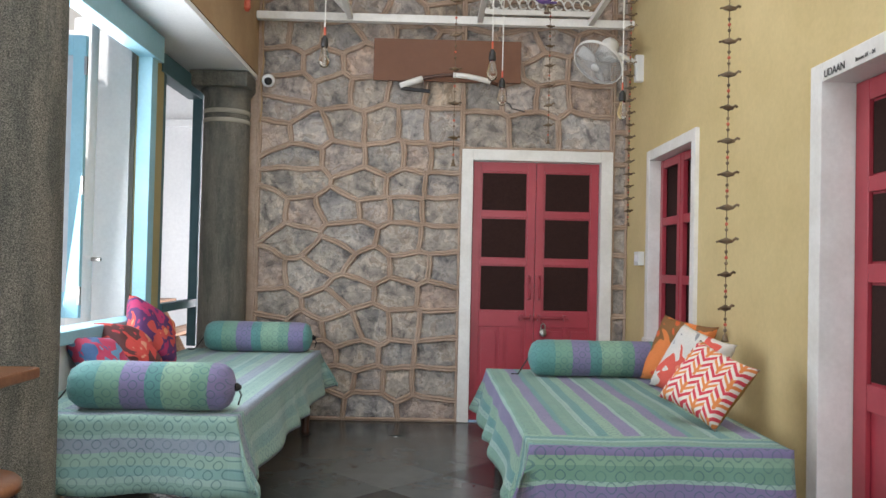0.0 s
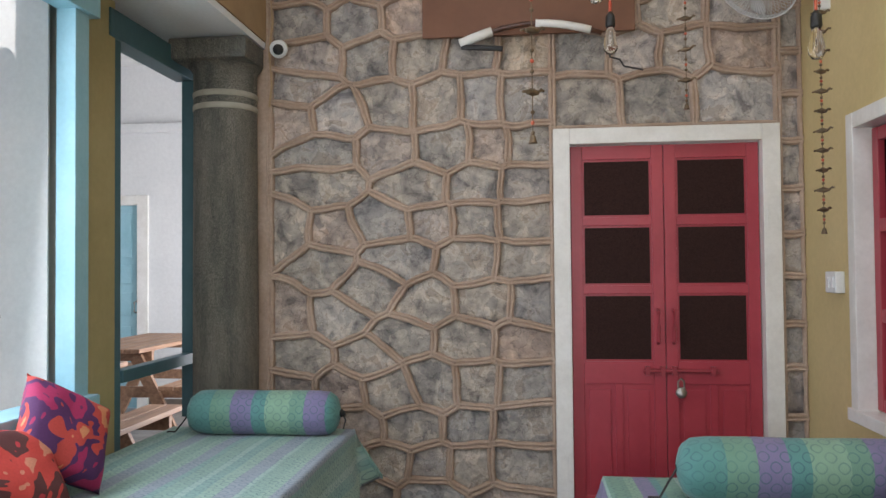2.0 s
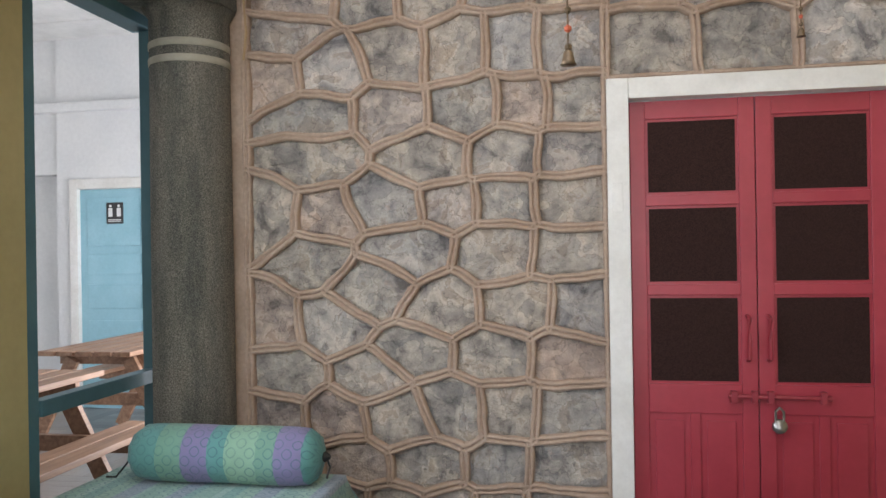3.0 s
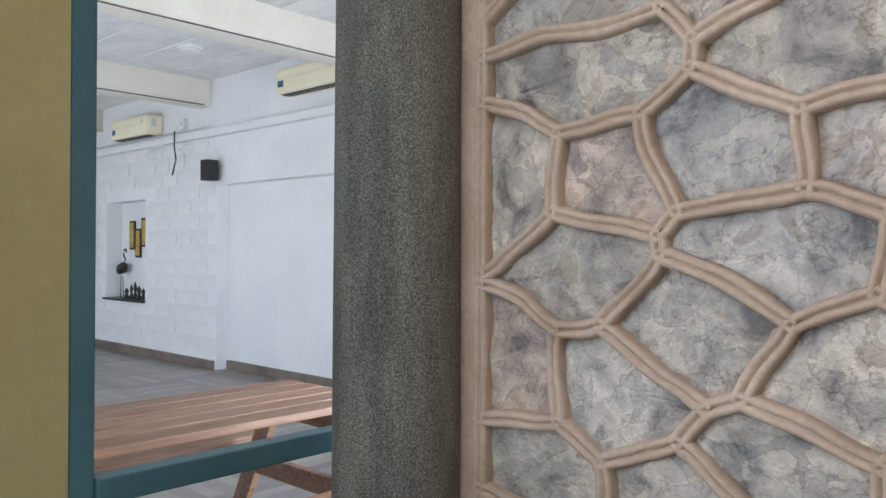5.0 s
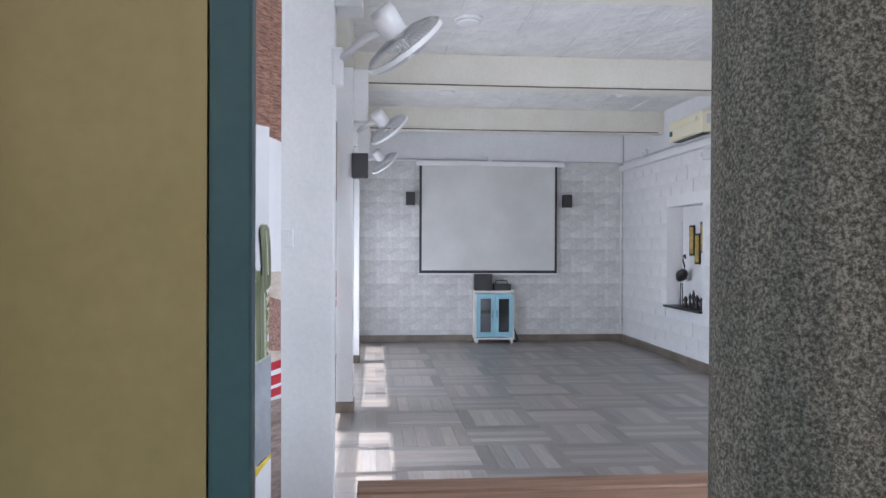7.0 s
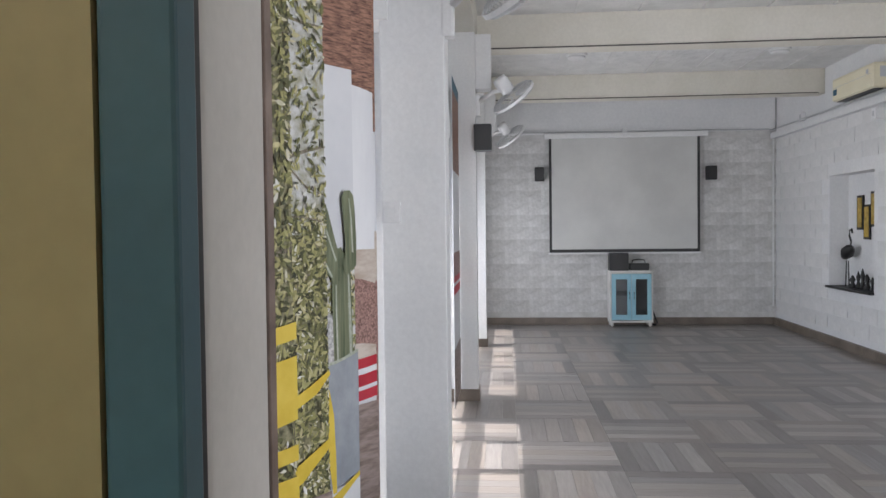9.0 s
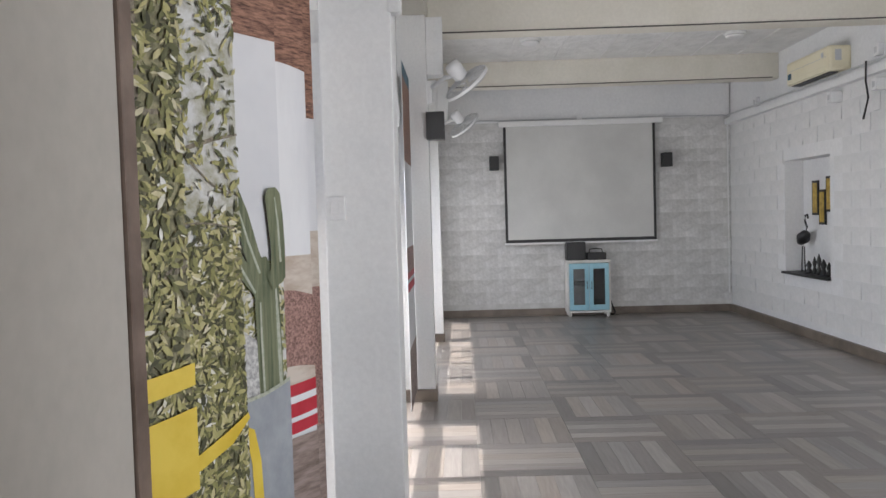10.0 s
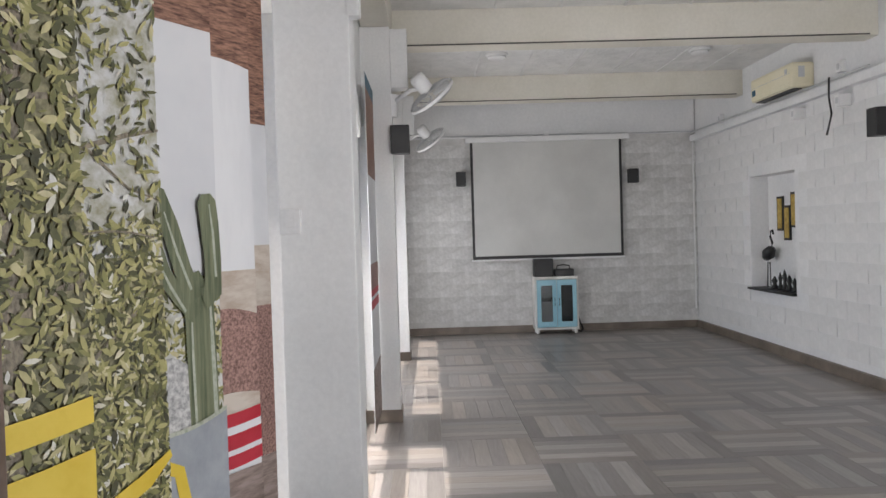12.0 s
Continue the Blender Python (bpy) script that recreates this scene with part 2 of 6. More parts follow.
def cloth_mat(name, stops, repeat, border, edge_u, edge_v):
    """Printed cotton in metres of UV: bands over u, crossing bands within border of the two ends of v, small ogee motifs."""
    M = Mat(name, 0.85)
    uv, sep = M.node("TexCoord"), M.node("SeparateXYZ")
    M.link(uv.outputs["UV"], sep.inputs[0])
    u, v = sep.outputs[0], sep.outputs[1]
    wob = M.math("MULTIPLY", M.noise(uv.outputs["UV"], 3.0, 3), 0.02)
    bands = M.ramp(M.math("FRACT", M.math("DIVIDE", M.math("ADD", u, wob), repeat)), stops, True)
    c = bands
    if border:
        cross = M.ramp(M.math("FRACT", M.math("DIVIDE", M.math("ADD", v, wob), repeat * 0.8)), stops, True)
        lo, hi = M.math("LESS_THAN", v, border), M.math("GREATER_THAN", v, edge_v - border)
        c = M.mix(M.math("MAXIMUM", lo, hi), bands, cross)
    k = 2 * math.pi / 0.07
    arch = M.math("ADD", M.math("SINE", M.math("MULTIPLY", u, k)), M.math("SINE", M.math("MULTIPLY", v, k)))
    ring = M.math("LESS_THAN", M.math("ABSOLUTE", M.math("SUBTRACT", M.math("ABSOLUTE", arch), 1.0)), 0.24)
    fade = M.math("MULTIPLY", ring, M.ramp(M.noise(uv.outputs["UV"], 6, 2), [(0.3, (0.2,) * 3), (0.6, (0.6,) * 3)]))
    c = M.mix(fade, c, (0.05, 0.13, 0.17))
    c = M.mix(0.3, c, M.ramp(M.noise(uv.outputs["UV"], 16, 4), [(0.3, (0.6, 0.6, 0.6)), (0.7, (1, 1, 1))]), "MULTIPLY")
    w = M.math("SINE", M.math("MULTIPLY", u, 2600))
    M.color(c).bump(M.mix(0.2, M.noise(uv.outputs["UV"], 9, 4), w), 0.25, 0.008)
    M.b.inputs["Sheen Weight"].default_value = 0.15
    return M.m


def patch_mat(name, cols, scale, detail=2.0, warp=0.6):
    """Bold printed flowers: hard-edged areas of a few colours."""
    M = Mat(name, 0.8)
    v = M.coords()
    n = M.node("TexNoise", Scale=scale, Detail=detail, Distortion=warp)
    M.link(v, n.inputs["Vector"])
    step = 0.44 / max(1, len(cols) - 1)
    c = M.ramp(n.outputs["Fac"], [(0.0 if k == 0 else 0.26 + step * k, q) for k, q in enumerate(cols)], True)
    g = M.noise(v, 140, 2)
    c = M.mix(0.3, c, M.ramp(g, [(0.3, (0.5, 0.5, 0.5)), (0.7, (1, 1, 1))]), "MULTIPLY")
    M.color(c).bump(M.noise(v, 14, 3), 0.3, 0.01)
    return M.m


def maze_mat():
    M = Mat("red_white_maze_print", 0.8)
    sep = M.node("SeparateXYZ")
    M.link(M.coords(1, 1, 1, "Generated"), sep.inputs[0])
    p, q = sep.outputs[0], sep.outputs[2]
    zig = M.math("PINGPONG", p, 0.125)
    col = M.math("FLOOR", M.math("MULTIPLY", p, 4.0))
    f = M.math("FRACT", M.math("MULTIPLY", M.math("ADD", M.math("ADD", q, M.math("MULTIPLY", zig, 0.9)), M.math("MULTIPLY", col, 0.13)), 3.4))
    c = M.ramp(f, [(0, (0.72, 0.66, 0.58)), (0.18, (0.58, 0.05, 0.07)), (0.36, (0.72, 0.66, 0.58)), (0.52, (0.66, 0.22, 0.06)), (0.68, (0.72, 0.66, 0.58)), (0.82, (0.58, 0.05, 0.07))], True)
    edge = M.math("LESS_THAN", M.math("ABSOLUTE", M.math("SUBTRACT", M.math("FRACT", M.math("MULTIPLY", p, 4.0)), 0.5)), 0.09)
    c = M.mix(M.math("MULTIPLY", edge, M.math("GREATER_THAN", f, 0.4)), c, (0.66, 0.22, 0.06))
    M.color(c).bump(M.noise(M.coords(), 200, 2), 0.3, 0.003)
    return M.m


def glass_mat(name, tint=(1, 1, 1), rough=0.02):
    M = Mat(name, rough)
    M.b.inputs["Transmission Weight"].default_value = 1.0
    M.b.inputs["Base Color"].default_value = (*tint, 1)
    M.b.inputs["IOR"].default_value = 1.45
    return M.m


def mesh_screen_mat():
    M = Mat("dark_insect_mesh", 0.9)
    M.b.inputs["Specular IOR Level"].default_value = 0.15
    g = M.noise(M.coords(), 220, 2)
    M.color(M.ramp(g, [(0.3, (0.022, 0.011, 0.010)), (0.7, (0.045, 0.022, 0.019))])).bump(g, 0.2, 0.001)
    return M.m


def leaf_print():
    """Ink of the printed leaves: each leaf its own tone from deep olive to pale yellow-green."""
    M = Mat("printed_leaves", 0.55)
    geo = M.node("NewGeometry")
    c = M.ramp(geo.outputs["Random Per Island"], [(0, (0.045, 0.045, 0.022)), (0.3, (0.13, 0.135, 0.05)), (0.55, (0.28, 0.275, 0.10)), (0.78, (0.45, 0.42, 0.18)), (0.92, (0.60, 0.55, 0.33)), (1, (0.74, 0.75, 0.72))])
    M.color(M.mix(0.4, c, M.ramp(M.noise(M.coords(), 60, 3), [(0.3, (0.5, 0.5, 0.45)), (0.7, (1.1, 1.1, 1.1))]), "MULTIPLY"))
    return M.m


def print_mat(name, a, b, sx, sz, scale=6.0):
    M = Mat(name, 0.55)
    n = M.noise(M.coords(sx, sx, sz), scale, 5, 0.65)
    M.color(M.ramp(n, [(0.35, a), (0.62, b)]))
    return M.m


STONE, GRANITE, KOTA, MAZE, MESH = stone_mat(), granite_mat(), kota_mat(), maze_mat(), mesh_screen_mat()
PLANKTILE, PLANKDARK = plank_tile_mat("wood_look_tile", 0.95), plank_tile_mat("dark_wood_look_tile", 0.70)
TEAK = wood_mat("oiled_table_wood", (0.19, 0.095, 0.055), (0.42, 0.25, 0.155), 1)
DARKWOOD = wood_mat("dark_leg_wood", (0.06, 0.025, 0.015), (0.12, 0.05, 0.03), 2, 0.35)
SHELFWOOD = wood_mat("reddish_shelf_wood", (0.22, 0.09, 0.045), (0.34, 0.16, 0.08), 0, 0.35)
STOPS = [(0, GREEN1), (0.14, PALE), (0.2, TEALC), (0.3, GREEN2), (0.42, LILAC), (0.56, PALE), (0.6, GREEN1), (0.74, GREEN2), (0.82, LILAC), (0.94, TEALC)]
# left cover's bands lightened to paint in the window light on it
LIT_STOPS = [(p, tuple(0.55 * a + 0.45 * b for a, b in zip(c, (0.36, 0.52, 0.50)))) for p, c in STOPS]
COVER_L = cloth_mat("striped_cotton_cover_lit", LIT_STOPS, 0.5, 0.42, 1.6, 3.2)
COVER_R = cloth_mat("striped_cotton_cover", STOPS, 0.46, 0.5, 1.6, 2.9)
BOLSTER = cloth_mat("striped_bolster_cotton", [(0, TEALC), (0.18, GREEN1), (0.30, LILAC), (0.42, TEALC), (0.5, GREEN2), (0.64, GREEN1), (0.72, LILAC), (0.84, TEALC)], 0.84, 0, 1, 1)
FLORAL1 = patch_mat("purple_red_print", [(0.16, 0.02, 0.09), (0.36, 0.02, 0.10), (0.08, 0.02, 0.10), (0.5, 0.06, 0.05), (0.62, 0.25, 0.12), (0.10, 0.02, 0.04)], 7)
FLORAL2 = patch_mat("red_bird_print", [(0.42, 0.03, 0.04), (0.08, 0.02, 0.02), (0.5, 0.05, 0.04), (0.55, 0.22, 0.14), (0.06, 0.10, 0.16)], 8)
FLORAL3 = patch_mat("blue_red_print", [(0.04, 0.10, 0.22), (0.38, 0.03, 0.08), (0.10, 0.22, 0.34), (0.45, 0.09, 0.07)], 10)
FLORAL4 = patch_mat("orange_print", [(0.62, 0.11, 0.03), (0.22, 0.10, 0.03), (0.68, 0.20, 0.05), (0.6, 0.07, 0.03), (0.10, 0.03, 0.14)], 5)
FLORAL5 = patch_mat("coral_flower_print", [(0.25, 0.25, 0.27), (0.64, 0.62, 0.58), (0.66, 0.62, 0.58), (0.66, 0.10, 0.07), (0.72, 0.22, 0.14), (0.64, 0.63, 0.6)], 6)
MUSTARD = mottled("mustard_cushion_back", (0.30, 0.15, 0.02), (0.38, 0.2, 0.04), 6, 120, 0.9, 0.2)
GLASS = glass_mat("clear_glass")
# glass tint paints in the shaded inside of the cabinet
SHADEGLASS = glass_mat("cabinet_glass_shade_tint", (0.25, 0.27, 0.28), 0.06)
CURTAIN = mottled("curtained_window_pane", (0.46, 0.48, 0.50), (0.60, 0.62, 0.64), 3, 20, 0.12, 0.05)
TRIMBROWN = mottled("worn_brown_edge", (0.12, 0.085, 0.065), (0.24, 0.18, 0.145), 9, 60, 0.55, 0.3)
BULBGLASS = glass_mat("bulb_glass", (1, 0.97, 0.9))
LEAVES = leaf_print()
P_SHADE = print_mat("printed_hedge_shade", (0.07, 0.07, 0.035), (0.32, 0.30, 0.17), 10, 10, 4)
P_HAZE = print_mat("printed_sky_gaps", (0.30, 0.29, 0.19), (0.60, 0.61, 0.60), 7, 7, 4)
P_SKY = print_mat("printed_pale_wall", (0.56, 0.575, 0.6), (0.66, 0.67, 0.685), 1, 1, 2)
P_COL = print_mat("printed_white_column", (0.62, 0.63, 0.65), (0.72, 0.73, 0.74), 2, 0.5, 3)
P_THATCH = print_mat("printed_thatch", (0.07, 0.028, 0.018), (0.36, 0.19, 0.13), 9, 60, 3)
P_ROCK = print_mat("printed_rock", (0.12, 0.06, 0.05), (0.42, 0.25, 0.21), 26, 26, 5)
P_ROCKPALE = print_mat("printed_pale_rock", (0.25, 0.25, 0.25), (0.6, 0.6, 0.58), 20, 20, 5)
P_TRUNK = print_mat("printed_bark", (0.10, 0.085, 0.06), (0.30, 0.26, 0.19), 40, 20, 4)
P_SAND = print_mat("printed_sand", (0.42, 0.34, 0.27), (0.58, 0.52, 0.45), 2, 6, 5)
P_RED = print_mat("printed_red_pot", (0.42, 0.015, 0.03), (0.5, 0.03, 0.05), 2, 2, 4)
P_YEL = print_mat("printed_yellow_chair", (0.62, 0.44, 0.03), (0.72, 0.54, 0.07), 2, 2, 4)
P_GREY = print_mat("printed_zinc_tub", (0.24, 0.265, 0.29), (0.33, 0.355, 0.38), 3, 2, 4)
P_CACT = print_mat("printed_cactus", (0.07, 0.09, 0.045), (0.20, 0.22, 0.13), 40, 2, 2)
P_RIB = print_mat("printed_cactus_rib", (0.30, 0.34, 0.25), (0.46, 0.48, 0.40), 30, 20, 4)
P_BLUE = print_mat("printed_blue_chair", (0.02, 0.09, 0.14), (0.04, 0.15, 0.22), 3, 3, 4)
P_DECK = print_mat("printed_deck", (0.16, 0.12, 0.10), (0.36, 0.28, 0.25), 3, 18, 3)


# ---- mesh helpers ----
def link_mesh(name, bm, mat, smooth=False):
    me = bpy.data.meshes.new(name)
    bmesh.ops.recalc_face_normals(bm, faces=bm.faces)
    bm.to_mesh(me)
    bm.free()
    for m in mat if isinstance(mat, (list, tuple)) else [mat]:
        me.materials.append(m)
    if smooth:
        me.polygons.foreach_set("use_smooth", [True] * len(me.polygons))
    return me


def under(ob, parent):
    ob.parent = parent
    ob.matrix_parent_inverse = parent.matrix_world.inverted() if parent.parent is None else (parent.matrix_world).inverted()
    return ob


def part(name, bm, mat, parent=None, label="", smooth=False):
    ob = new(name, link_mesh(name, bm, mat, smooth))
    if parent:
        under(ob, parent)
    return tagged(ob, label)


def thing(name, at, label, category, group="", kind=""):
    ob = new(name)
    ob.empty_display_size = 0.1
    ob.location = at
    bpy.context.view_layer.update()
    return tagged(ob, label, category, group, kind)


def struct(name, bm, mat, label, category="wall"):
    return tagged(part(name, bm, mat), label, category, "", "structure")


def add_box(bm, a, b, bevel=0.0, m=None):
    r = bmesh.ops.create_cube(bm, size=1)
    vs = r["verts"]
    c = [(a[k] + b[k]) / 2 for k in range(3)]
    s = [abs(b[k] - a[k]) for k in range(3)]
    for v in vs:
        v.co = Vector([v.co[k] * s[k] + c[k] for k in range(3)])
    if bevel:
        es = list({e for v in vs for e in v.link_edges})
        r = bmesh.ops.bevel(bm, geom=es, offset=bevel, segments=2, affect="EDGES", profile=0.6)
        vs = r["verts"]
    if m is not None:
        bmesh.ops.transform(bm, matrix=m, verts=list(set(vs)))
    return bm


def box(a, b, bevel=0.0, m=None):
    return add_box(bmesh.new(), a, b, bevel, m)


def add_lathe(bm, prof, m=None, n=24, closed=True):
    rings = []
    for r, z in prof:
        rings.append([bm.verts.new((r * math.cos(2 * math.pi * k / n), r * math.sin(2 * math.pi * k / n), z)) for k in range(n)])
    for a, b in zip(rings, rings[1:]):
        for k in range(n):
            bm.faces.new((a[k], a[(k + 1) % n], b[(k + 1) % n], b[k]))
    if closed:
        bm.faces.new(rings[0][::-1])
        bm.faces.new(rings[-1])
    if m is not None:
        bmesh.ops.transform(bm, matrix=m, verts=[v for r in rings for v in r])
    return bm


def lathe(prof, m=None, n=24):
    return add_lathe(bmesh.new(), prof, m, n)


def add_tube(bm, pts, r, n=8):
    pts = [Vector(p) for p in pts]
    rings = []
    for k, p in enumerate(pts):
        d = (pts[min(k + 1, len(pts) - 1)] - pts[max(k - 1, 0)]).normalized()
        q = d.to_track_quat("Z", "Y")
        rings.append([bm.verts.new(p + q @ Vector((r * math.cos(2 * math.pi * j / n), r * math.sin(2 * math.pi * j / n), 0))) for j in range(n)])
    for a, b in zip(rings, rings[1:]):
        for j in range(n):
            bm.faces.new((a[j], a[(j + 1) % n], b[(j + 1) % n], b[j]))
    bm.faces.new(rings[0][::-1])
    bm.faces.new(rings[-1])
    return bm


def tube(pts, r, n=8):
    return add_tube(bmesh.new(), pts, r, n)


# ---- veranda: structure ----
WX0, WX1, WY = -1.36, 1.635, 6.3       # stone wall from the column to the yellow wall
HZ = -0.10                             # level of the hall floor
HALLN, HALLW = 10.0, -13.96            # inner faces of the hall's long and end wall
struct("wall_stone_backing", add_box(add_box(add_box(bmesh.new(), (-1.46, WY + 0.03, 0), (0.33, WY + 0.3, 4.2)), (0.33, WY + 0.03, 2.12), (1.51, WY + 0.3, 4.2)), (1.51, WY + 0.03, 0), (1.9, WY + 0.3, 4.2)), MORTAR, "rubble wall core behind the stones")
# yellow wall with window (4.75 to 5.7) and door (2.2 to 3.3)
yb = bmesh.new()
for y0, y1, z0, z1 in ((-3.4, 2.22, 0, 4.2), (2.22, 3.33, 2.03, 4.2), (3.33, 4.70, 0, 4.2), (4.70, 5.70, 2.04, 4.2), (4.70, 5.70, 0, 0.70), (5.70, WY + 0.03, 0, 4.2)):
    add_box(yb, (1.635, y0, z0), (1.9, y1, z1))
struct("wall_east", yb, YELLOW, "warm yellow painted plaster wall of the veranda")
# out-of-view front opening assumed, framing the lamp that fills the veranda
struct("wall_south", add_box(add_box(bmesh.new(), (-2, -3.4, 0), (-1.6, -3.3, 4.2)), (-1.6, -3.4, 3.3), (1.9, -3.3, 4.2)), YELLOW, "unseen yellow wall round an assumed open front of the veranda")
# partition: low wall, yellow pier, lintel beam
pb = bmesh.new()
add_box(pb, (-1.74, -3.4, 0), (-1.62, 5.06, 0.80))
add_box(pb, (-1.74, -3.4, 0.8), (-1.62, 2.9, 2.5))
struct("wall_west_low", pb, WHITE, "white low wall under the veranda window")
struct("pier", box((-1.753, 5.10, 0), (-1.70, 5.444, 2.62)), PIER_YELLOW, "yellow painted pier, toned darker than the wall, between window and opening")
struct("lintel_beam", add_box(bmesh.new(), (-1.9, -3.4, 2.66), (-1.27, 6.33, 4.2)), TAN, "tan plastered beam above the window line", "beam")
struct("soffit", box((-1.9, -3.4, 2.62), (-1.275, 6.29, 2.656)), WHITE, "white painted underside of the beam", "beam")
cb = bmesh.new()
for x0, x1, y0, y1 in ((-1.27, -0.7, -3.4, 6.6), (1.1, 1.9, -3.4, 6.6), (-0.7, 1.1, -3.4, -0.5), (-0.7, 1.1, 5.0, 6.6)):
    add_box(cb, (x0, y0, 4.2), (x1, y1, 4.32))
# raised slab added out of view to keep sun off the stone wall
add_box(cb, (-1.5, -2.2, 4.95), (2.6, 6.9, 5.05))
struct("ceiling_veranda", cb, WHITE, "unseen white veranda ceiling, assumed roof light and slab added against the sun", "ceiling")
struct("floor_bed_veranda", box((-1.7, -3.4, -0.2), (1.9, 6.6, -0.012)), BLOCKGAP, "floor bed under dark polished stone tiles", "floor")
struct("ground", box((-60, -60, -0.5), (60, 60, -0.205)), mottled("pale_paving", (0.5, 0.49, 0.46), (0.6, 0.58, 0.55), 1, 20, 0.8), "pale paved ground outside", "ground")


def column(x, y):
    c = thing("column", (x, y, 0), "dark rough-plastered round column with two pale painted rings", "column", "veranda columns", "structure")
    part("shaft", lathe([(0.2, 0), (0.2, 0.08), (0.178, 0.12), (0.176, 1.2), (0.172, 2.30), (0.172, 2.46), (0.2, 2.5)], pose(x, y, 0), 40), GRANITE, c, smooth=True)
    for z in (2.245, 2.315):
        part("ring", lathe([(0.170, z), (0.176, z + 0.006), (0.176, z + 0.03), (0.170, z + 0.036)], pose(x, y, 0), 40), PALEBAND, c, "pale painted ring", True)
    part("capital", add_box(bmesh.new(), (x - 0.23, y - 0.23, 2.50), (x + 0.2, y + 0.065, 2.615), 0.015), GRANITE, c, "square dark capital slab")
    return c


PALEBAND = mottled("pale_band", (0.34, 0.32, 0.26), (0.45, 0.42, 0.35), 8, 60, 0.8, 0.3)
column(-1.48, 6.22)
column(-1.44, 3.12)

# teal opening frame between pier and column, with rail
tf = thing("window_frame_open", (-1.7, 5.9, 0), "teal painted wooden frame of an open unglazed bay", "window frame", "", "structure")
part("jamb", box((-1.738, 5.446, 0.0), (-1.702, 5.502, 2.449), 0.004), TEAL, tf)
part("jamb", box((-1.76, 6.27, 0.55), (-1.69, 6.31, 2.5), 0.004), TEAL, tf)
part("head", box((-1.80, 5.39, 2.45), (-1.69, 6.29, 2.58), 0.004), TEAL, tf)
part("rail", box((-1.75, 5.504, 0.85), (-1.69, 6.27, 0.91), 0.005), TEAL, tf)
part("sill", box((-1.75, 5.504, 0.0), (-1.69, 6.27, 0.06), 0.005), TEAL, tf)
part("seal", box((-1.756, 5.446, 0.0), (-1.740, 5.497, 2.449)), BLACK, tf)

# light blue window with shutters folded outwards
wf = thing("window_west", (-1.7, 4.1, 0.8), "light blue wooden window frame with an open casement", "window", "", "structure")
part("jamb", box((-1.705, 5.0, 0.8), (-1.62, 5.098, 2.56), 0.005), SKYBLUE, wf)
part("jamb", box((-1.705, 2.95, 0.8), (-1.62, 3.05, 2.56), 0.005), SKYBLUE, wf)
part("head", box((-1.705, 2.95, 2.44), (-1.60, 5.15, 2.60), 0.005), SKYBLUE, wf)
part("sill", box((-1.74, 2.95, 0.80), (-1.58, 5.12, 0.865), 0.008), SKYBLUE, wf)
for ya in (4.50,):
    sh = part("casement", box((-1.87, ya, 0.88), (-1.80, ya + 0.035, 2.42), 0.004), SKYBLUE, wf, "light blue casement folded outwards")
    part("stile", box((-2.42, ya, 0.88), (-2.35, ya + 0.035, 2.42), 0.004), SKYBLUE, sh)
    for z0, z1 in ((0.88, 1.02), (2.31, 2.42)):
        part("rail", box((-2.35, ya + 0.001, z0), (-1.87, ya + 0.034, z1), 0.004), SKYBLUE, sh)
    part("pane", box((-2.35, ya + 0.014, 1.02), (-1.87, ya + 0.02, 2.31)), CURTAIN, sh, "pane with a white curtain behind it")
    for z in (1.0, 1.6, 2.25):
        part("hinge", box((-1.80, ya - 0.02, z - 0.05), (-1.785, ya + 0.0, z + 0.05), 0.003), STEEL, sh)

pipe = thing("drain_pipe", (-1.95, 4.84, 0), "white plastic drain pipe clamped to the outer wall", "pipe")
part("pipe", lathe([(0.068, -0.2), (0.068, 2.6)], pose(-1.95, 4.84, 0), 20), PLASTIC, pipe, smooth=True)
part("clamp", lathe([(0.068, 1.18), (0.075, 1.19), (0.075, 1.21), (0.068, 1.22)], pose(-1.95, 4.84, 0), 20), PLASTIC, pipe)
part("clamp_bolt", tube([(-1.88, 4.83, 1.2), (-1.82, 4.82, 1.2)], 0.012), STEEL, pipe)


def panelled_leaf(root, y, x0, x1, z1, handle_x, lower=True):
    """A red leaf facing -y: stiles and rails, three mesh panes above, two raised panels below."""
    leaf = part("door_leaf", box((x0, y + 0.012, 0.01), (x1, y + 0.03, z1)), RED, root)
    s = 0.062
    part("stile", box((x0, y, 0.01), (x0 + s, y + 0.04, z1), 0.003), RED, leaf)
    part("stile", box((x1 - s, y, 0.01), (x1, y + 0.04, z1), 0.003), RED, leaf)
    rails = [(0.01, 0.14), (0.74, 0.86), (1.225, 1.27), (1.595, 1.64), (z1 - 0.075, z1)]
    for a, b in rails:
        part("rail", box((x0 + s, y + 0.002, a), (x1 - s, y + 0.038, b), 0.003), RED, leaf)
    for (a, b), (c, d) in zip(rails[1:], rails[2:]):
        part("mesh_pane", box((x0 + s + 0.012, y + 0.008, b + 0.012), (x1 - s - 0.012, y + 0.011, c - 0.012)), MESH, leaf, "dark insect mesh pane")
    mid = (x0 + x1) / 2
    part("muntin", box((mid - 0.02, y + 0.004, 0.14), (mid + 0.02, y + 0.03, 0.74), 0.003), RED, leaf)
    for a, b in ((x0 + s, mid - 0.02), (mid + 0.02, x1 - s)):
        part("panel", box((a + 0.025, y + 0.004, 0.17), (b - 0.025, y + 0.0118, 0.71), 0.003), RED, leaf)
    part("pull_handle", tube([(handle_x, y - 0.0, 1.14), (handle_x, y - 0.035, 1.13), (handle_x, y - 0.04, 1.05), (handle_x, y - 0.035, 0.97), (handle_x, y, 0.96)], 0.009), IRONRED, leaf, "red painted iron pull handle")
    return leaf


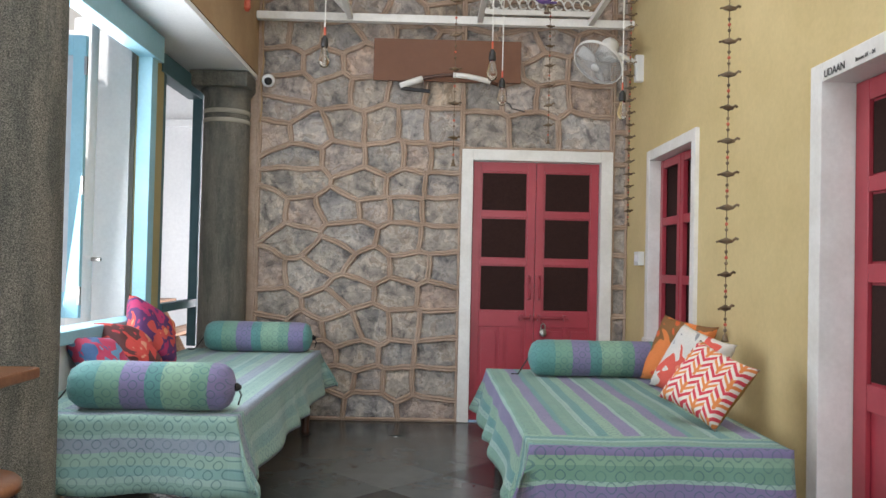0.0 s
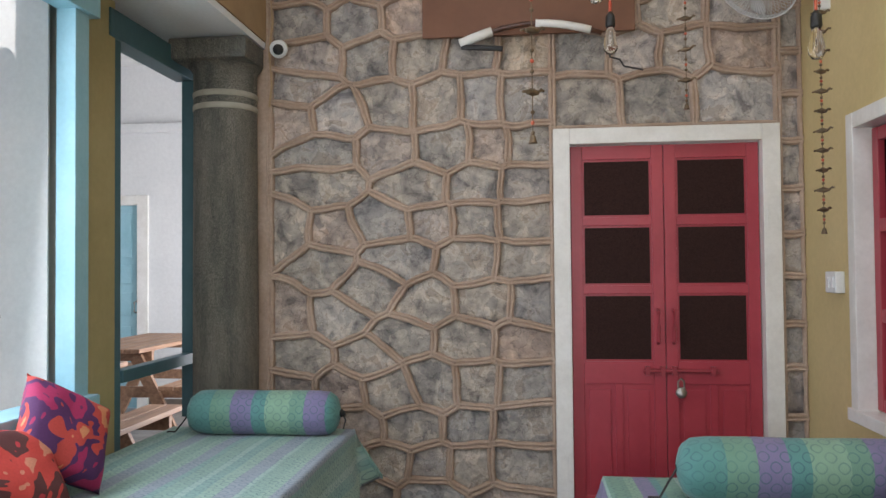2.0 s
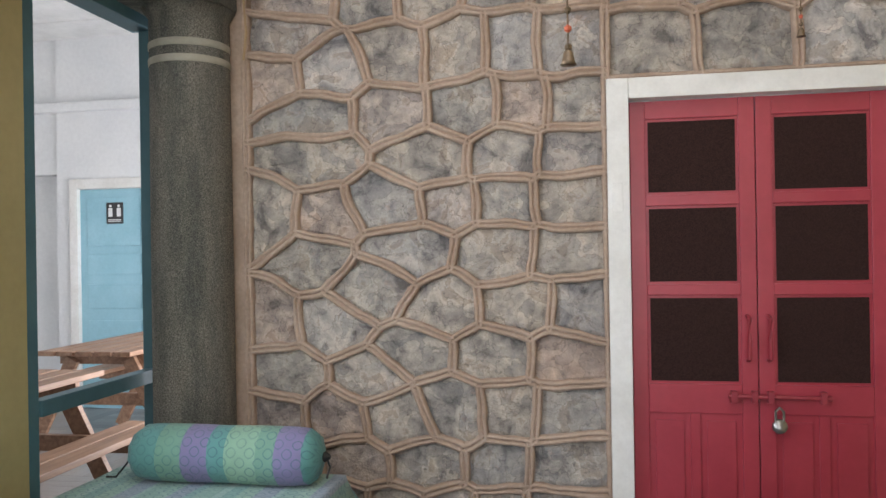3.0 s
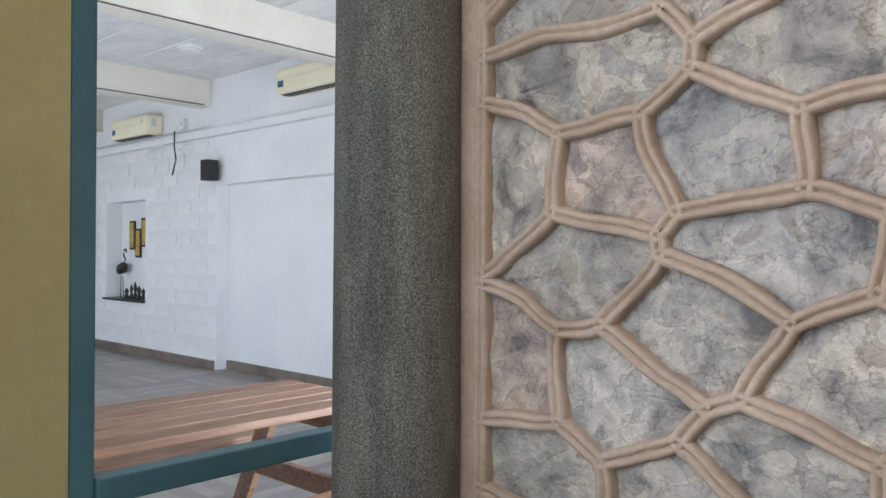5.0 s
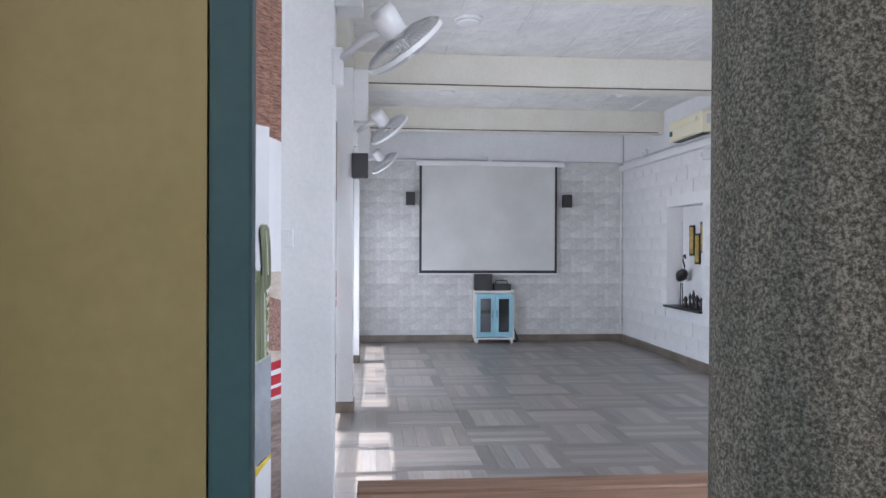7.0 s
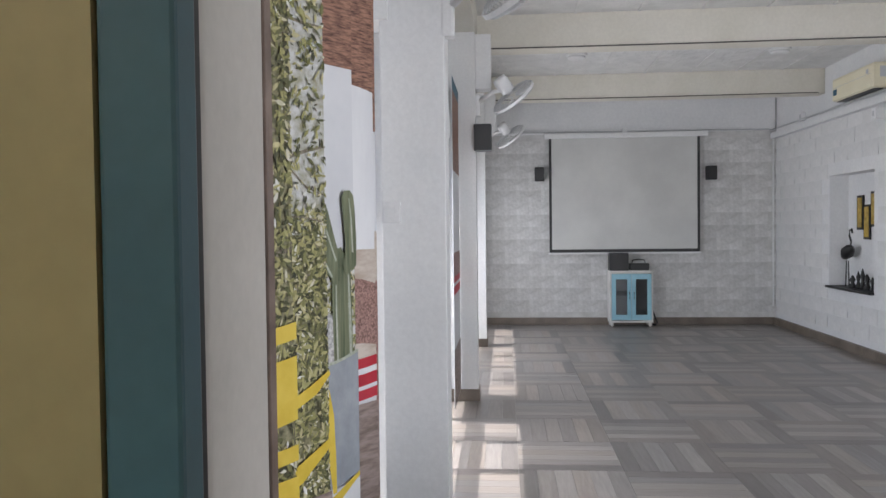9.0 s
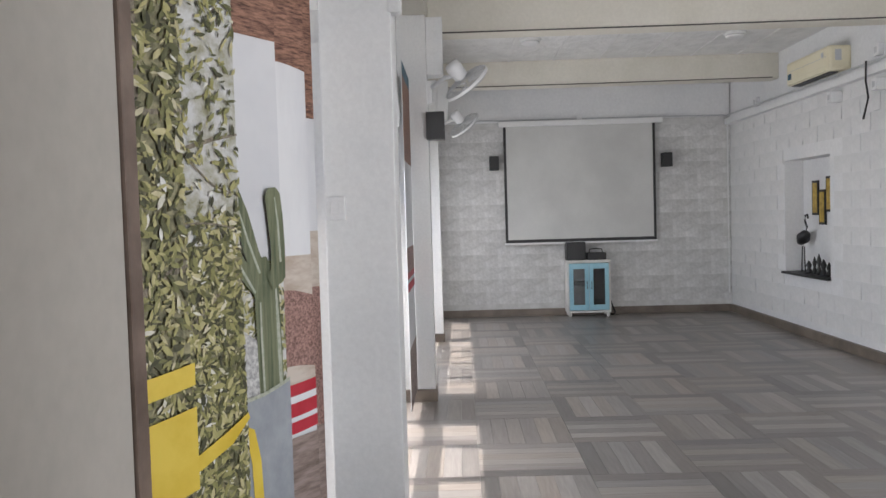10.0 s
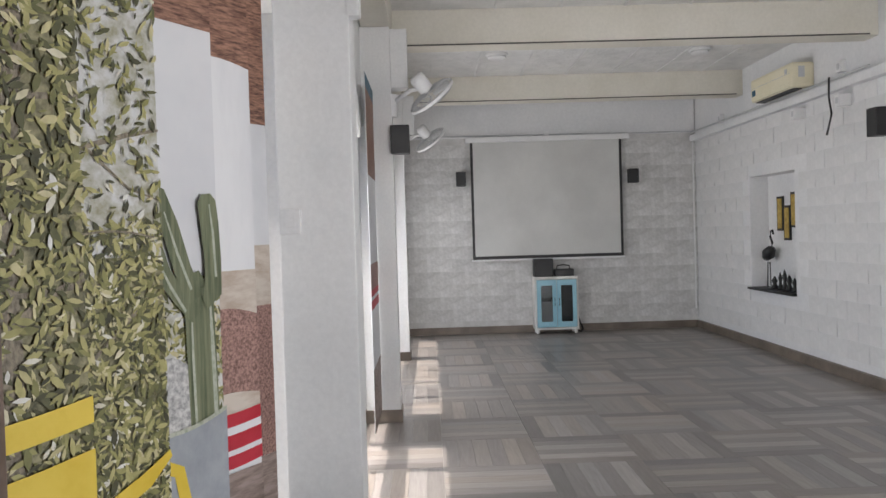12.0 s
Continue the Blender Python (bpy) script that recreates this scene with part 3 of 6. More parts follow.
dr = thing("door_stone_wall", (0.92, 6.34, 0), "crimson double door with dark mesh panes, bolted and padlocked", "door", "", "structure")
panelled_leaf(dr, 6.335, 0.425, 0.918, 2.03, 0.88)
panelled_leaf(dr, 6.335, 0.922, 1.415, 2.03, 0.96)
fr = part("door_frame", box((0.331, 6.275, 0), (0.42, 6.40, 2.12), 0.004), FRAMEWHITE, dr, "worn white painted door frame")
part("jamb", box((1.42, 6.275, 0), (1.511, 6.40, 2.12), 0.004), FRAMEWHITE, dr)
part("head", box((0.42, 6.277, 2.035), (1.42, 6.40, 2.12), 0.004), FRAMEWHITE, dr)
for x, z in ((0.37, 0.3), (0.37, 1.63), (1.465, 1.63), (0.37, 0.12)):
    part("screw_patch", box((x - 0.022, 6.272, z - 0.06), (x + 0.022, 6.276, z + 0.06), 0.002), FRAMEWHITE, dr)
bo = part("slide_bolt", tube([(0.80, 6.318, 0.815), (1.19, 6.318, 0.812)], 0.010), IRONRED, dr, "red painted slide bolt")
for x in (0.82, 0.9, 0.96, 1.16):
    part("bracket", box((x - 0.012, 6.305, 0.79), (x + 0.012, 6.335, 0.838), 0.003), IRONRED, bo)
pl = part("padlock", lathe([(0.0, -0.012), (0.026, -0.01), (0.03, 0), (0.026, 0.01), (0.0, 0.012)], pose(0.99, 6.305, 0.70, 90, 0, 0), 20), STEEL, dr, "steel padlock hanging from the bolt", True)
part("shackle", tube([(0.975, 6.305, 0.72), (0.975, 6.305, 0.76), (0.99, 6.305, 0.775), (1.005, 6.305, 0.76), (1.005, 6.305, 0.72)], 0.006), STEEL, pl)

# window in the yellow wall
we = thing("window_east", (1.65, 5.2, 0.7), "crimson four-column window with dark mesh panes in a white surround", "window", "", "structure")
for a, b in (((1.61, 4.70, 0.70), (1.74, 4.77, 2.04)), ((1.61, 5.63, 0.70), (1.74, 5.70, 2.04)), ((1.612, 4.77, 1.97), (1.74, 5.63, 2.04)), ((1.60, 4.68, 0.68), (1.74, 5.72, 0.735))):
    part("surround", box(a, b, 0.004), FRAMEWHITE, we)
for ya, yb2 in ((4.775, 5.195), (5.205, 5.625)):
    sash = part("sash", box((1.725, ya, 0.74), (1.735, yb2, 1.965)), MESH, we, "dark mesh pane behind crimson sash")
    for y0, y1 in ((ya, ya + 0.055), (yb2 - 0.055, yb2)):
        part("stile", box((1.69, y0, 0.74), (1.72, y1, 1.965), 0.003), RED, sash)
    for z in (0.765, 1.15, 1.54, 1.935):
        part("rail", box((1.692, ya + 0.055, z - 0.028), (1.72, yb2 - 0.055, z + 0.028), 0.003), RED, sash)

# side door in the yellow wall, half seen
ds = thing("door_east", (1.65, 2.77, 0), "crimson side door with dark panes in a white frame", "door", "", "structure")
part("jamb", box((1.60, 3.245, 0), (1.80, 3.33, 2.03), 0.004), FRAMEWHITE, ds)
part("jamb", box((1.60, 2.22, 0), (1.80, 2.30, 2.03), 0.004), FRAMEWHITE, ds)
part("head", box((1.602, 2.30, 1.955), (1.80, 3.245, 2.03), 0.004), FRAMEWHITE, ds)
lf = part("door_leaf", box((1.755, 2.31, 0.01), (1.775, 3.24, 1.95)), RED, ds)
for y0, y1 in ((2.31, 2.40), (2.735, 2.82), (3.15, 3.24)):
    part("stile", box((1.735, y0, 0.01), (1.754, y1, 1.95), 0.003), RED, lf)
for z0, z1 in ((0.01, 0.15), (0.70, 0.80), (1.18, 1.25), (1.52, 1.58), (1.87, 1.95)):
    for y0, y1 in ((2.40, 2.735), (2.82, 3.15)):
        part("rail", box((1.737, y0, z0), (1.754, y1, z1), 0.003), RED, lf)
for z0, z1 in ((0.80, 1.18), (1.25, 1.52), (1.58, 1.87)):
    for y0, y1 in ((2.40, 2.735), (2.82, 3.15)):
        part("mesh_pane", box((1.748, y0 + 0.01, z0 + 0.01), (1.7545, y1 - 0.01, z1 - 0.01)), MESH, lf)
cu = bpy.data.curves.new("sign_text", "FONT")
cu.body, cu.size, cu.extrude = "UDAAN", 0.042, 0.0008
tx = new("sign_text", cu)
tx.matrix_world = pose(1.598, 3.22, 1.965, 90, 0, -90)
cu.materials.append(BLACK)
under(tx, ds)
cu = bpy.data.curves.new("sign_text", "FONT")
cu.body, cu.size, cu.extrude = "Room 01 - 04", 0.022, 0.0008
tx = new("sign_text", cu)
tx.matrix_world = pose(1.598, 3.0, 1.97, 90, 0, -90)
cu.materials.append(BLACK)
under(tx, ds)


# ---- hall: structure ----
struct("floor_bed_hall", box((-14.3, 5.0, -0.2), (-1.7, 10.4, HZ - 0.012)), BLOCKGAP, "floor bed under wood-look tiles", "floor")
nb = bmesh.new()
add_box(nb, (HALLW - 0.3, HALLN + 0.027, HZ), (-11.92, HALLN + 0.35, 3.9))
add_box(nb, (-11.92, HALLN + 0.027, HZ), (-10.66, HALLN + 0.35, 0.68))
add_box(nb, (-11.92, HALLN + 0.027, 2.14), (-10.66, HALLN + 0.35, 3.9))
add_box(nb, (-10.66, HALLN + 0.027, HZ), (-8.75, HALLN + 0.35, 3.9))
add_box(nb, (-8.75, HALLN + 0.027, 2.25), (-4.95, HALLN + 0.35, 3.9))
add_box(nb, (-8.75, HALLN + 0.20, HZ), (-4.95, HALLN + 0.35, 2.25))
add_box(nb, (-4.95, HALLN + 0.001, HZ), (-4.75, HALLN + 0.35, 3.9))
add_box(nb, (-4.75, HALLN, 2.10), (-3.88, HALLN + 0.35, 3.9))
add_box(nb, (-3.88, HALLN, HZ), (-1.2, HALLN + 0.35, 3.9))
struct("wall_hall_north", nb, WALLGREY, "white painted masonry wall with niche and recess")
struct("niche_back", box((-11.95, HALLN + 0.27, 0.66), (-10.6, HALLN + 0.352, 2.16)), WALLGREY, "white plastered back of the wall niche")
struct("niche_shelf", box((-11.93, HALLN - 0.03, 0.655), (-10.65, HALLN + 0.27, 0.685), 0.004), BLACK, "thin dark stone shelf of the niche", "shelf")
struct("wall_hall_west", box((HALLW - 0.3, 5.0, HZ), (HALLW - 0.014, HALLN + 0.35, 3.9)), BLOCKGAP, "joints of the white painted block wall")
# unseen wall, its opening added to hold the hall's fill lamp
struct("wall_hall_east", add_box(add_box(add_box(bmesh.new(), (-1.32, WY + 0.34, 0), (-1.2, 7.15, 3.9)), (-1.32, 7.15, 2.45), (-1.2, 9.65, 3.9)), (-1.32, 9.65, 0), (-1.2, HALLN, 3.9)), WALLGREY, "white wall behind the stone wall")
struct("ledge", box((HALLW, HALLN - 0.07, 2.86), (-1.35, HALLN + 0.03, 2.955), 0.01), WALLGREY, "painted ledge along the hall wall", "trim")
struct("wall_hall_upper", box((HALLW - 0.034, 5.3, 3.0), (HALLW + 0.03, HALLN - 0.001, 3.62)), WALLGREY, "smooth white plaster band above the block wall")
struct("skirting_west", box((HALLW - 0.03, 5.3, HZ), (HALLW + 0.022, HALLN, HZ + 0.115), 0.003), SKIRT, "brown tile skirting", "baseboard")
struct("skirting_north", box((HALLW + 0.024, HALLN - 0.02, HZ), (-8.78, HALLN + 0.03, HZ + 0.115), 0.003), SKIRT, "brown tile skirting along the niche wall", "baseboard")
struct("skirting_recess", box((-8.74, HALLN + 0.17, HZ), (-4.96, HALLN + 0.2, HZ + 0.115), 0.003), SKIRT, "brown tile skirting inside the recess", "baseboard")
struct("skirting_end", box((-3.84, HALLN - 0.02, HZ), (-1.35, HALLN - 0.002, HZ + 0.115), 0.003), SKIRT, "brown tile skirting beside the door", "baseboard")
# south side: end wall by the pier, posts, glazing line
struct("wall_hall_south", box((-4.66, 5.04, HZ), (-2.303, 5.10, 3.6)), WHITE, "white wall behind the printed blind")
# beige tone paints in the shade on this white wall
struct("wall_return", add_box(box((-2.30, 5.04, HZ), (-1.90, 5.372, 3.6)), (-1.90, 5.10, HZ), (-1.757, 5.444, 3.6)), mottled("white_plaster_shade_tone", (0.44, 0.42, 0.375), (0.50, 0.475, 0.43), 2, 40, 0.6, 0.05), "white plastered wall return with shade painted in, beside the opening")
struct("wall_return_face", box((-2.30, 5.028, HZ), (-1.757, 5.038, 2.6)), WHITE, "white outer face of the wall beside the drain pipe")
struct("wall_hall_south_top", box((-14.2, 5.04, 2.45), (-4.66, 5.2, 3.6)), WHITE, "white wall above the hall windows")
# out-of-view overhang added to cut the sun patches short on the hall floor
struct("eave", box((-14.2, 4.72, 2.62), (-2.5, 5.04, 2.72)), WHITE, "unseen white overhang added above the hall windows to trim the sun", "eave")
struct("wall_south_end", box((-14.2, 5.0, HZ), (-13.4, 5.3, 2.45)), WHITE, "white end of the window wall")
for k, px in enumerate((-4.8, -8.45, -11.7)):
    pt = thing("post", (px, 5.31, 0), "white painted square post with tiled foot", "post", "hall posts", "structure")
    part("shaft", box((px - 0.11, 5.16, HZ), (px + 0.11, 5.455, 3.3), 0.006), WHITE, pt)
    part("foot", box((px - 0.125, 5.15, HZ), (px + 0.125, 5.47, HZ + 0.11), 0.004), SKIRT, pt, "brown tiled foot")
    m = Matrix.Translation((px - 0.11, 5.36, 2.5)) @ pose(0, 0, 0, 0, -38, 0)
    part("brace", box((-0.75, -0.06, -0.05), (0.02, 0.06, 0.05), 0.004, m), WHITE, pt)
    part("corbel", box((px - 0.10, 5.456, 2.78), (px + 0.10, 5.60, 3.28), 0.006), WHITE, pt)
struct("eaves_beam", box((-13.9, 5.21, 3.3), (-1.9, 5.46, 3.6), 0.004), BEAMC, "cream painted beam over the posts", "beam")
for wx0, wx1 in ((-8.34, -4.91), (-11.59, -8.56), (-13.4, -11.81)):
    w = thing("hall_window", ((wx0 + wx1) / 2, 5.1, 0), "white framed glazed window bay with square panes", "window", "hall windows", "structure")
    for z0, z1 in ((HZ, 0.05), (0.68, 0.92), (2.3, 2.45)):
        part("rail", box((wx0, 5.07, z0), (wx1, 5.13, z1), 0.003), WHITE, w)
    n = max(1, round((wx1 - wx0) / 0.71))
    for j in range(n + 1):
        x = wx0 + (wx1 - wx0) * j / n
        part("mullion", box((x - 0.045, 5.06, 0.05), (x + 0.045, 5.14, 2.3), 0.003), WHITE, w)
    for j in range(n):
        x, x2 = wx0 + (wx1 - wx0) * j / n + 0.046, wx0 + (wx1 - wx0) * (j + 1) / n - 0.046
        for z0, z1 in ((0.051, 0.679), (0.921, 2.299)):
            p = part("pane", box((x, 5.098, z0), (x2, 5.102, z1)), GLASS, w)
            p.visible_shadow = False
# ceiling slabs and beams
sb = bmesh.new()
for i in range(4):
    xa, xb = ((-14.0, -12.3), (-12.1, -9.15), (-8.95, -6.0), (-5.8, -1.2))[i]
    for j in range(8):
        y0 = 5.2 + j * 0.61
        add_box(sb, (xa - 0.1, y0 + 0.006, 3.60), (xb + 0.1, y0 + 0.604, 3.68), 0.004)
add_box(sb, (-14.2, 5.0, 3.606), (-1.2, 10.35, 3.9))
for j in range(1, 8):
    y0 = 5.2 + j * 0.61
    for xa, xb in ((-13.9, -12.33), (-12.07, -9.18), (-8.92, -6.03), (-5.77, -1.3)):
        add_box(sb, (xa, y0 - 0.014 + 0.006 * (j % 2), 3.588), (xb, y0 + 0.014, 3.602), 0.004)
struct("ceiling_hall", sb, SLAB, "white painted rough stone slab ceiling", "ceiling")
for bx in (-5.9, -9.05, -12.2):
    struct("ceiling_beam", box((bx - 0.12, 5.2, 3.26), (bx + 0.12, HALLN + 0.04, 3.61), 0.008), BEAMC, "cream painted cross beam under the slabs", "beam")

    tagged(part("beam_cable", tube([(bx + 0.128, 5.5, 3.272), (bx + 0.128, 7.6, 3.268), (bx + 0.128, HALLN - 0.06, 3.274)], 0.007, 6), GREYCABLE), "thin dark cable run along the cream beam", "cable", "beam cables")

# toilet door
td = thing("door_toilet", (-4.330, HALLN, 0), "light blue panelled toilet door in a white frame", "door", "", "structure")
part("frame", box((-3.970, HALLN - 0.03, HZ), (-3.850, HALLN + 0.1, 2.19), 0.004), FRAMEWHITE, td)
part("frame", box((-4.800, HALLN - 0.03, HZ), (-4.710, HALLN + 0.1, 2.19), 0.004), FRAMEWHITE, td)
part("frame", box((-4.710, HALLN - 0.028, 2.09), (-3.970, HALLN + 0.1, 2.19), 0.004), FRAMEWHITE, td)
tl = part("door_leaf", box((-4.710, HALLN + 0.02, HZ + 0.01), (-3.970, HALLN + 0.06, 2.085)), SKYBLUE, td)
for z0, z1 in ((0.1, 0.32), (0.46, 0.78), (0.9, 1.14), (1.24, 1.44), (1.52, 2.0)):
    part("panel", box((-4.630, HALLN + 0.008, z0), (-4.050, HALLN + 0.019, z1), 0.004), SKYBLUE, tl)
part("handle", tube([(-4.000, HALLN + 0.02, 1.05), (-4.000, HALLN - 0.03, 1.04), (-4.000, HALLN - 0.03, 0.94), (-4.000, HALLN + 0.02, 0.93)], 0.01), STEEL, tl)
sg = part("sign", box((-4.410, HALLN - 0.0, 1.74), (-4.230, HALLN + 0.0075, 1.95), 0.002), BLACK, td, "small black toilet sign with white figures")
for x in (-4.365, -4.275):
    part("figure", add_box(add_lathe(bmesh.new(), [(0.001, 0), (0.014, 0), (0.014, 0.001)], pose(x, HALLN - 0.001, 1.915, 90), 12), (x - 0.022, HALLN - 0.002, 1.81), (x + 0.022, HALLN - 0.0005, 1.895)), PLASTIC, sg)
for z in (1.775, 1.76):
    part("lettering_bar", box((-4.390, HALLN - 0.002, z), (-4.250, HALLN - 0.0005, z + 0.008)), PLASTIC, sg)


# ---- veranda: things ----
def bed(name, x0, x1, y0, y1, ztop, drops, mat, label):
    """A wooden day bed: frame, turned legs, mattress, and a cover of its own that hangs over the open sides."""
    b = thing(name, ((x0 + x1) / 2, (y0 + y1) / 2, 0), label, "bed")
    part("frame", box((x0 + 0.02, y0 + 0.02, ztop - 0.2), (x1 - 0.02, y1 - 0.02, ztop - 0.11), 0.006), DARKWOOD, b)
    part("mattress", box((x0 + 0.015, y0 + 0.015, ztop - 0.11), (x1 - 0.015, y1 - 0.015, ztop - 0.008), 0.03), WHITE, b)
    for lx in (x0 + 0.07, x1 - 0.07):
        for ly in (y0 + 0.09, y1 - 0.09):
            part("leg", lathe([(0.026, 0), (0.03, 0.03), (0.024, 0.05), (0.036, 0.2), (0.042, ztop - 0.2)], pose(lx, ly, 0), 14), DARKWOOD, b, smooth=True)
    bm = bmesh.new()
    uvl = bm.loops.layers.uv.new("UVMap")
    dl, dr2, df, db = drops
    us = np.linspace(-dl, (x1 - x0) + dr2, 64)
    vs = np.linspace(-df, (y1 - y0) + db, 110)
    W, L = x1 - x0, y1 - y0
    grid = {}
    for i, u in enumerate(us):
        for j, v in enumerate(vs):
            ou = u if u < 0 else max(0, u - W)
            ov = v if v < 0 else max(0, v - L)
            over = max(abs(ou), abs(ov)) if ou and ov else abs(ou) + abs(ov)
            px, py = min(max(u, 0), W), min(max(v, 0), L)
            fold = 0.018 * math.sin(v * 13 + 1.3 * math.sin(v * 5)) if ou else 0.0
            fold2 = 0.02 * math.sin(u * 15 + math.sin(u * 6)) if ov else 0.0
            s = min(1, over / 0.25)
            push = 0.012 + 0.05 * s
            both = 0.07 * s if ou and ov else 0
            x = x0 + px + (math.copysign(push * (0.5 + 0.5 * s) + both * 0.7, ou) if ou else 0) + fold * s
            y = y0 + py + (math.copysign(push * (0.5 + 0.5 * s) + both * 0.7, ov) if ov else 0) + fold2 * s
            z = ztop - over * 0.985 + 0.006 * noise.noise(Vector((u * 4, v * 4, 0.5)))
            if 0 < over < 0.03:
                z += 0.006
            if over > 0.1:
                z += 0.015 * noise.noise(Vector((u * 5, v * 5, 3)))
            grid[i, j] = bm.verts.new((x, y, z))
    for i in range(len(us) - 1):
        for j in range(len(vs) - 1):
            f = bm.faces.new((grid[i, j], grid[i + 1, j], grid[i + 1, j + 1], grid[i, j + 1]))
            for lp, (a, c) in zip(f.loops, ((i, j), (i + 1, j), (i + 1, j + 1), (i, j + 1))):
                lp[uvl].uv = (us[a] + dl, vs[c] + df)
    cov = part("bed_cover", bm, mat, None, "", True)
    sol = cov.modifiers.new("thickness", "SOLIDIFY")
    sol.thickness, sol.offset = 0.004, 1
    return b, cov


_, c1 = bed("day_bed", -1.60, -0.68, 3.42, 5.84, 0.575, (0.02, 0.27, 0.30, 0.16), COVER_L, "dark wooden day bed with turned legs by the window")
tagged(c1, "green and lilac striped cotton cover hanging over the day bed", "bed cover")
_, c2 = bed("day_bed", 0.47, 1.40, 3.02, 5.06, 0.575, (0.27, 0.0, 0.32, 0.12), COVER_R, "dark wooden day bed beside the yellow wall")
tagged(c2, "green and purple striped cotton cover spread over the day bed", "bed cover")


def bolster(x0, x1, y, z, r, label):
    b = thing("bolster", ((x0 + x1) / 2, y, z), label, "bolster", "bolsters on the day beds")
    bm = bmesh.new()
    uvl = bm.loops.layers.uv.new("UVMap")
    prof = [(0.012, 0), (r * 0.3, 0.004), (r * 0.72, 0.02), (r * 0.93, 0.05), (r, 0.1)]
    L = x1 - x0
    prof = prof + [(r * 1.01, L * 0.3), (r * 0.985, L * 0.5), (r * 1.01, L * 0.7)] + [(a, L - h) for a, h in prof[::-1]]
    n = 40
    rings = []
    for a, h in prof:
        rings.append([])
        for k in range(n):
            t = 2 * math.pi * k / n
            end = max(0, 1 - min(h, L - h) / 0.1)
            rr = a * (1 + 0.05 * end * math.sin(t * 10) + 0.012 * noise.noise(Vector((h * 9, t, x0))))
            zz = z + r + rr * math.sin(t)
            zz = max(zz, z + 0.004)
            rings[-1].append(bm.verts.new((x0 + h, y + rr * math.cos(t) * 1.03, zz)))
    for i in range(len(rings) - 1):
        for k in range(n):
            f = bm.faces.new((rings[i][k], rings[i][(k + 1) % n], rings[i + 1][(k + 1) % n], rings[i + 1][k]))
            for lp, (a, c) in zip(f.loops, ((i, k), (i, k + 1), (i + 1, k + 1), (i + 1, k))):
                lp[uvl].uv = (prof[a][1], c * 2 * math.pi * r / n)
    part("body", bm, BOLSTER, b, "", True)
    part("tie", add_tube(lathe([(0.012, 0), (0.02, 0.012), (0.008, 0.03)], pose(x1 - 0.006, y, z + r, 0, 90, 0), 10), [(x1 + 0.01, y, z + r), (x1 + 0.03, y - 0.02, z + r - 0.03), (x1 + 0.02, y - 0.03, z + r - 0.07)], 0.004, 6), BLACK, b, "dark drawstring knot")
    part("tie", tube([(x0 + 0.004, y, z + r), (x0 - 0.03, y - 0.01, z + r - 0.05), (x0 - 0.06, y - 0.03, z + 0.012), (x0 - 0.1, y - 0.03, z + 0.012)], 0.004, 6), BLACK, b)


bolster(-1.40, -0.71, 3.55, 0.58, 0.10, "green and lilac striped bolster near the foot of the bed")
bolster(-1.46, -0.71, 5.71, 0.58, 0.105, "green and lilac striped bolster at the head of the bed")
bolster(0.68, 1.50, 4.79, 0.58, 0.105, "green and purple striped bolster on the wall-side bed")


def cushion(at, size, thick, rx, ry, rz, mat, label, back=None):
    bm = bmesh.new()
    n = 20
    top = {}
    for side in (1, -1):
        for i in range(n + 1):
            for j in range(n + 1):
                a, b = 2 * i / n - 1, 2 * j / n - 1
                if side == -1 and (i in (0, n) or j in (0, n)):
                    top[side, i, j] = top[1, i, j]
                    continue
                h = max(0, (1 - a ** 4) * (1 - b ** 4)) ** 0.45
                pinch = 1 - 0.09 * (1 - abs(a) ** 3) * abs(b) ** 3
                pinch2 = 1 - 0.09 * (1 - abs(b) ** 3) * abs(a) ** 3
                w = 0.01 * noise.noise(Vector((a * 2.5, b * 2.5, at[0] * 7 + side)))
                top[side, i, j] = bm.verts.new((a * size / 2 * pinch2, side * (thick / 2 * h + w * h), b * size / 2 * pinch))
    for side in (1, -1):
        for i in range(n):
            for j in range(n):
                f = bm.faces.new([top[side, *q] for q in ((i, j), (i + 1, j), (i + 1, j + 1), (i, j + 1))][::side])
                f.material_index = 1 if back and side == 1 else 0
    m = pose(0, 0, 0, rx, ry, rz)
    low = min((m @ v.co).z for v in bm.verts)
    ob = new("cushion", link_mesh("cushion", bm, [mat, back] if back else mat, True))
    ob.matrix_world = Matrix.Translation((at[0], at[1], at[2] - low)) @ m
    return tagged(ob, label, "cushion", "scatter cushions")


cushion((-1.46, 4.67, 0.575), 0.36, 0.13, -34, 30, 58, FLORAL1, "purple and magenta floral printed cushion standing on its corner")
cushion((-1.47, 4.40, 0.575), 0.34, 0.12, -44, 10, 66, FLORAL2, "red cushion with dark bird print leaning on the sill")
cushion((-1.48, 4.08, 0.575), 0.31, 0.12, -46, 5, 72, FLORAL3, "blue and red printed cushion under the window")
cushion((1.42, 4.36, 0.575), 0.38, 0.12, -22, 6, -62, FLORAL4, "orange and violet printed cushion against the wall")
cushion((1.34, 3.92, 0.575), 0.35, 0.12, -28, 12, -66, FLORAL5, "white cushion with coral flowers")
cushion((1.25, 3.46, 0.575), 0.31, 0.12, -34, 18, -58, MAZE, "white cushion with red and orange maze print", MUSTARD)

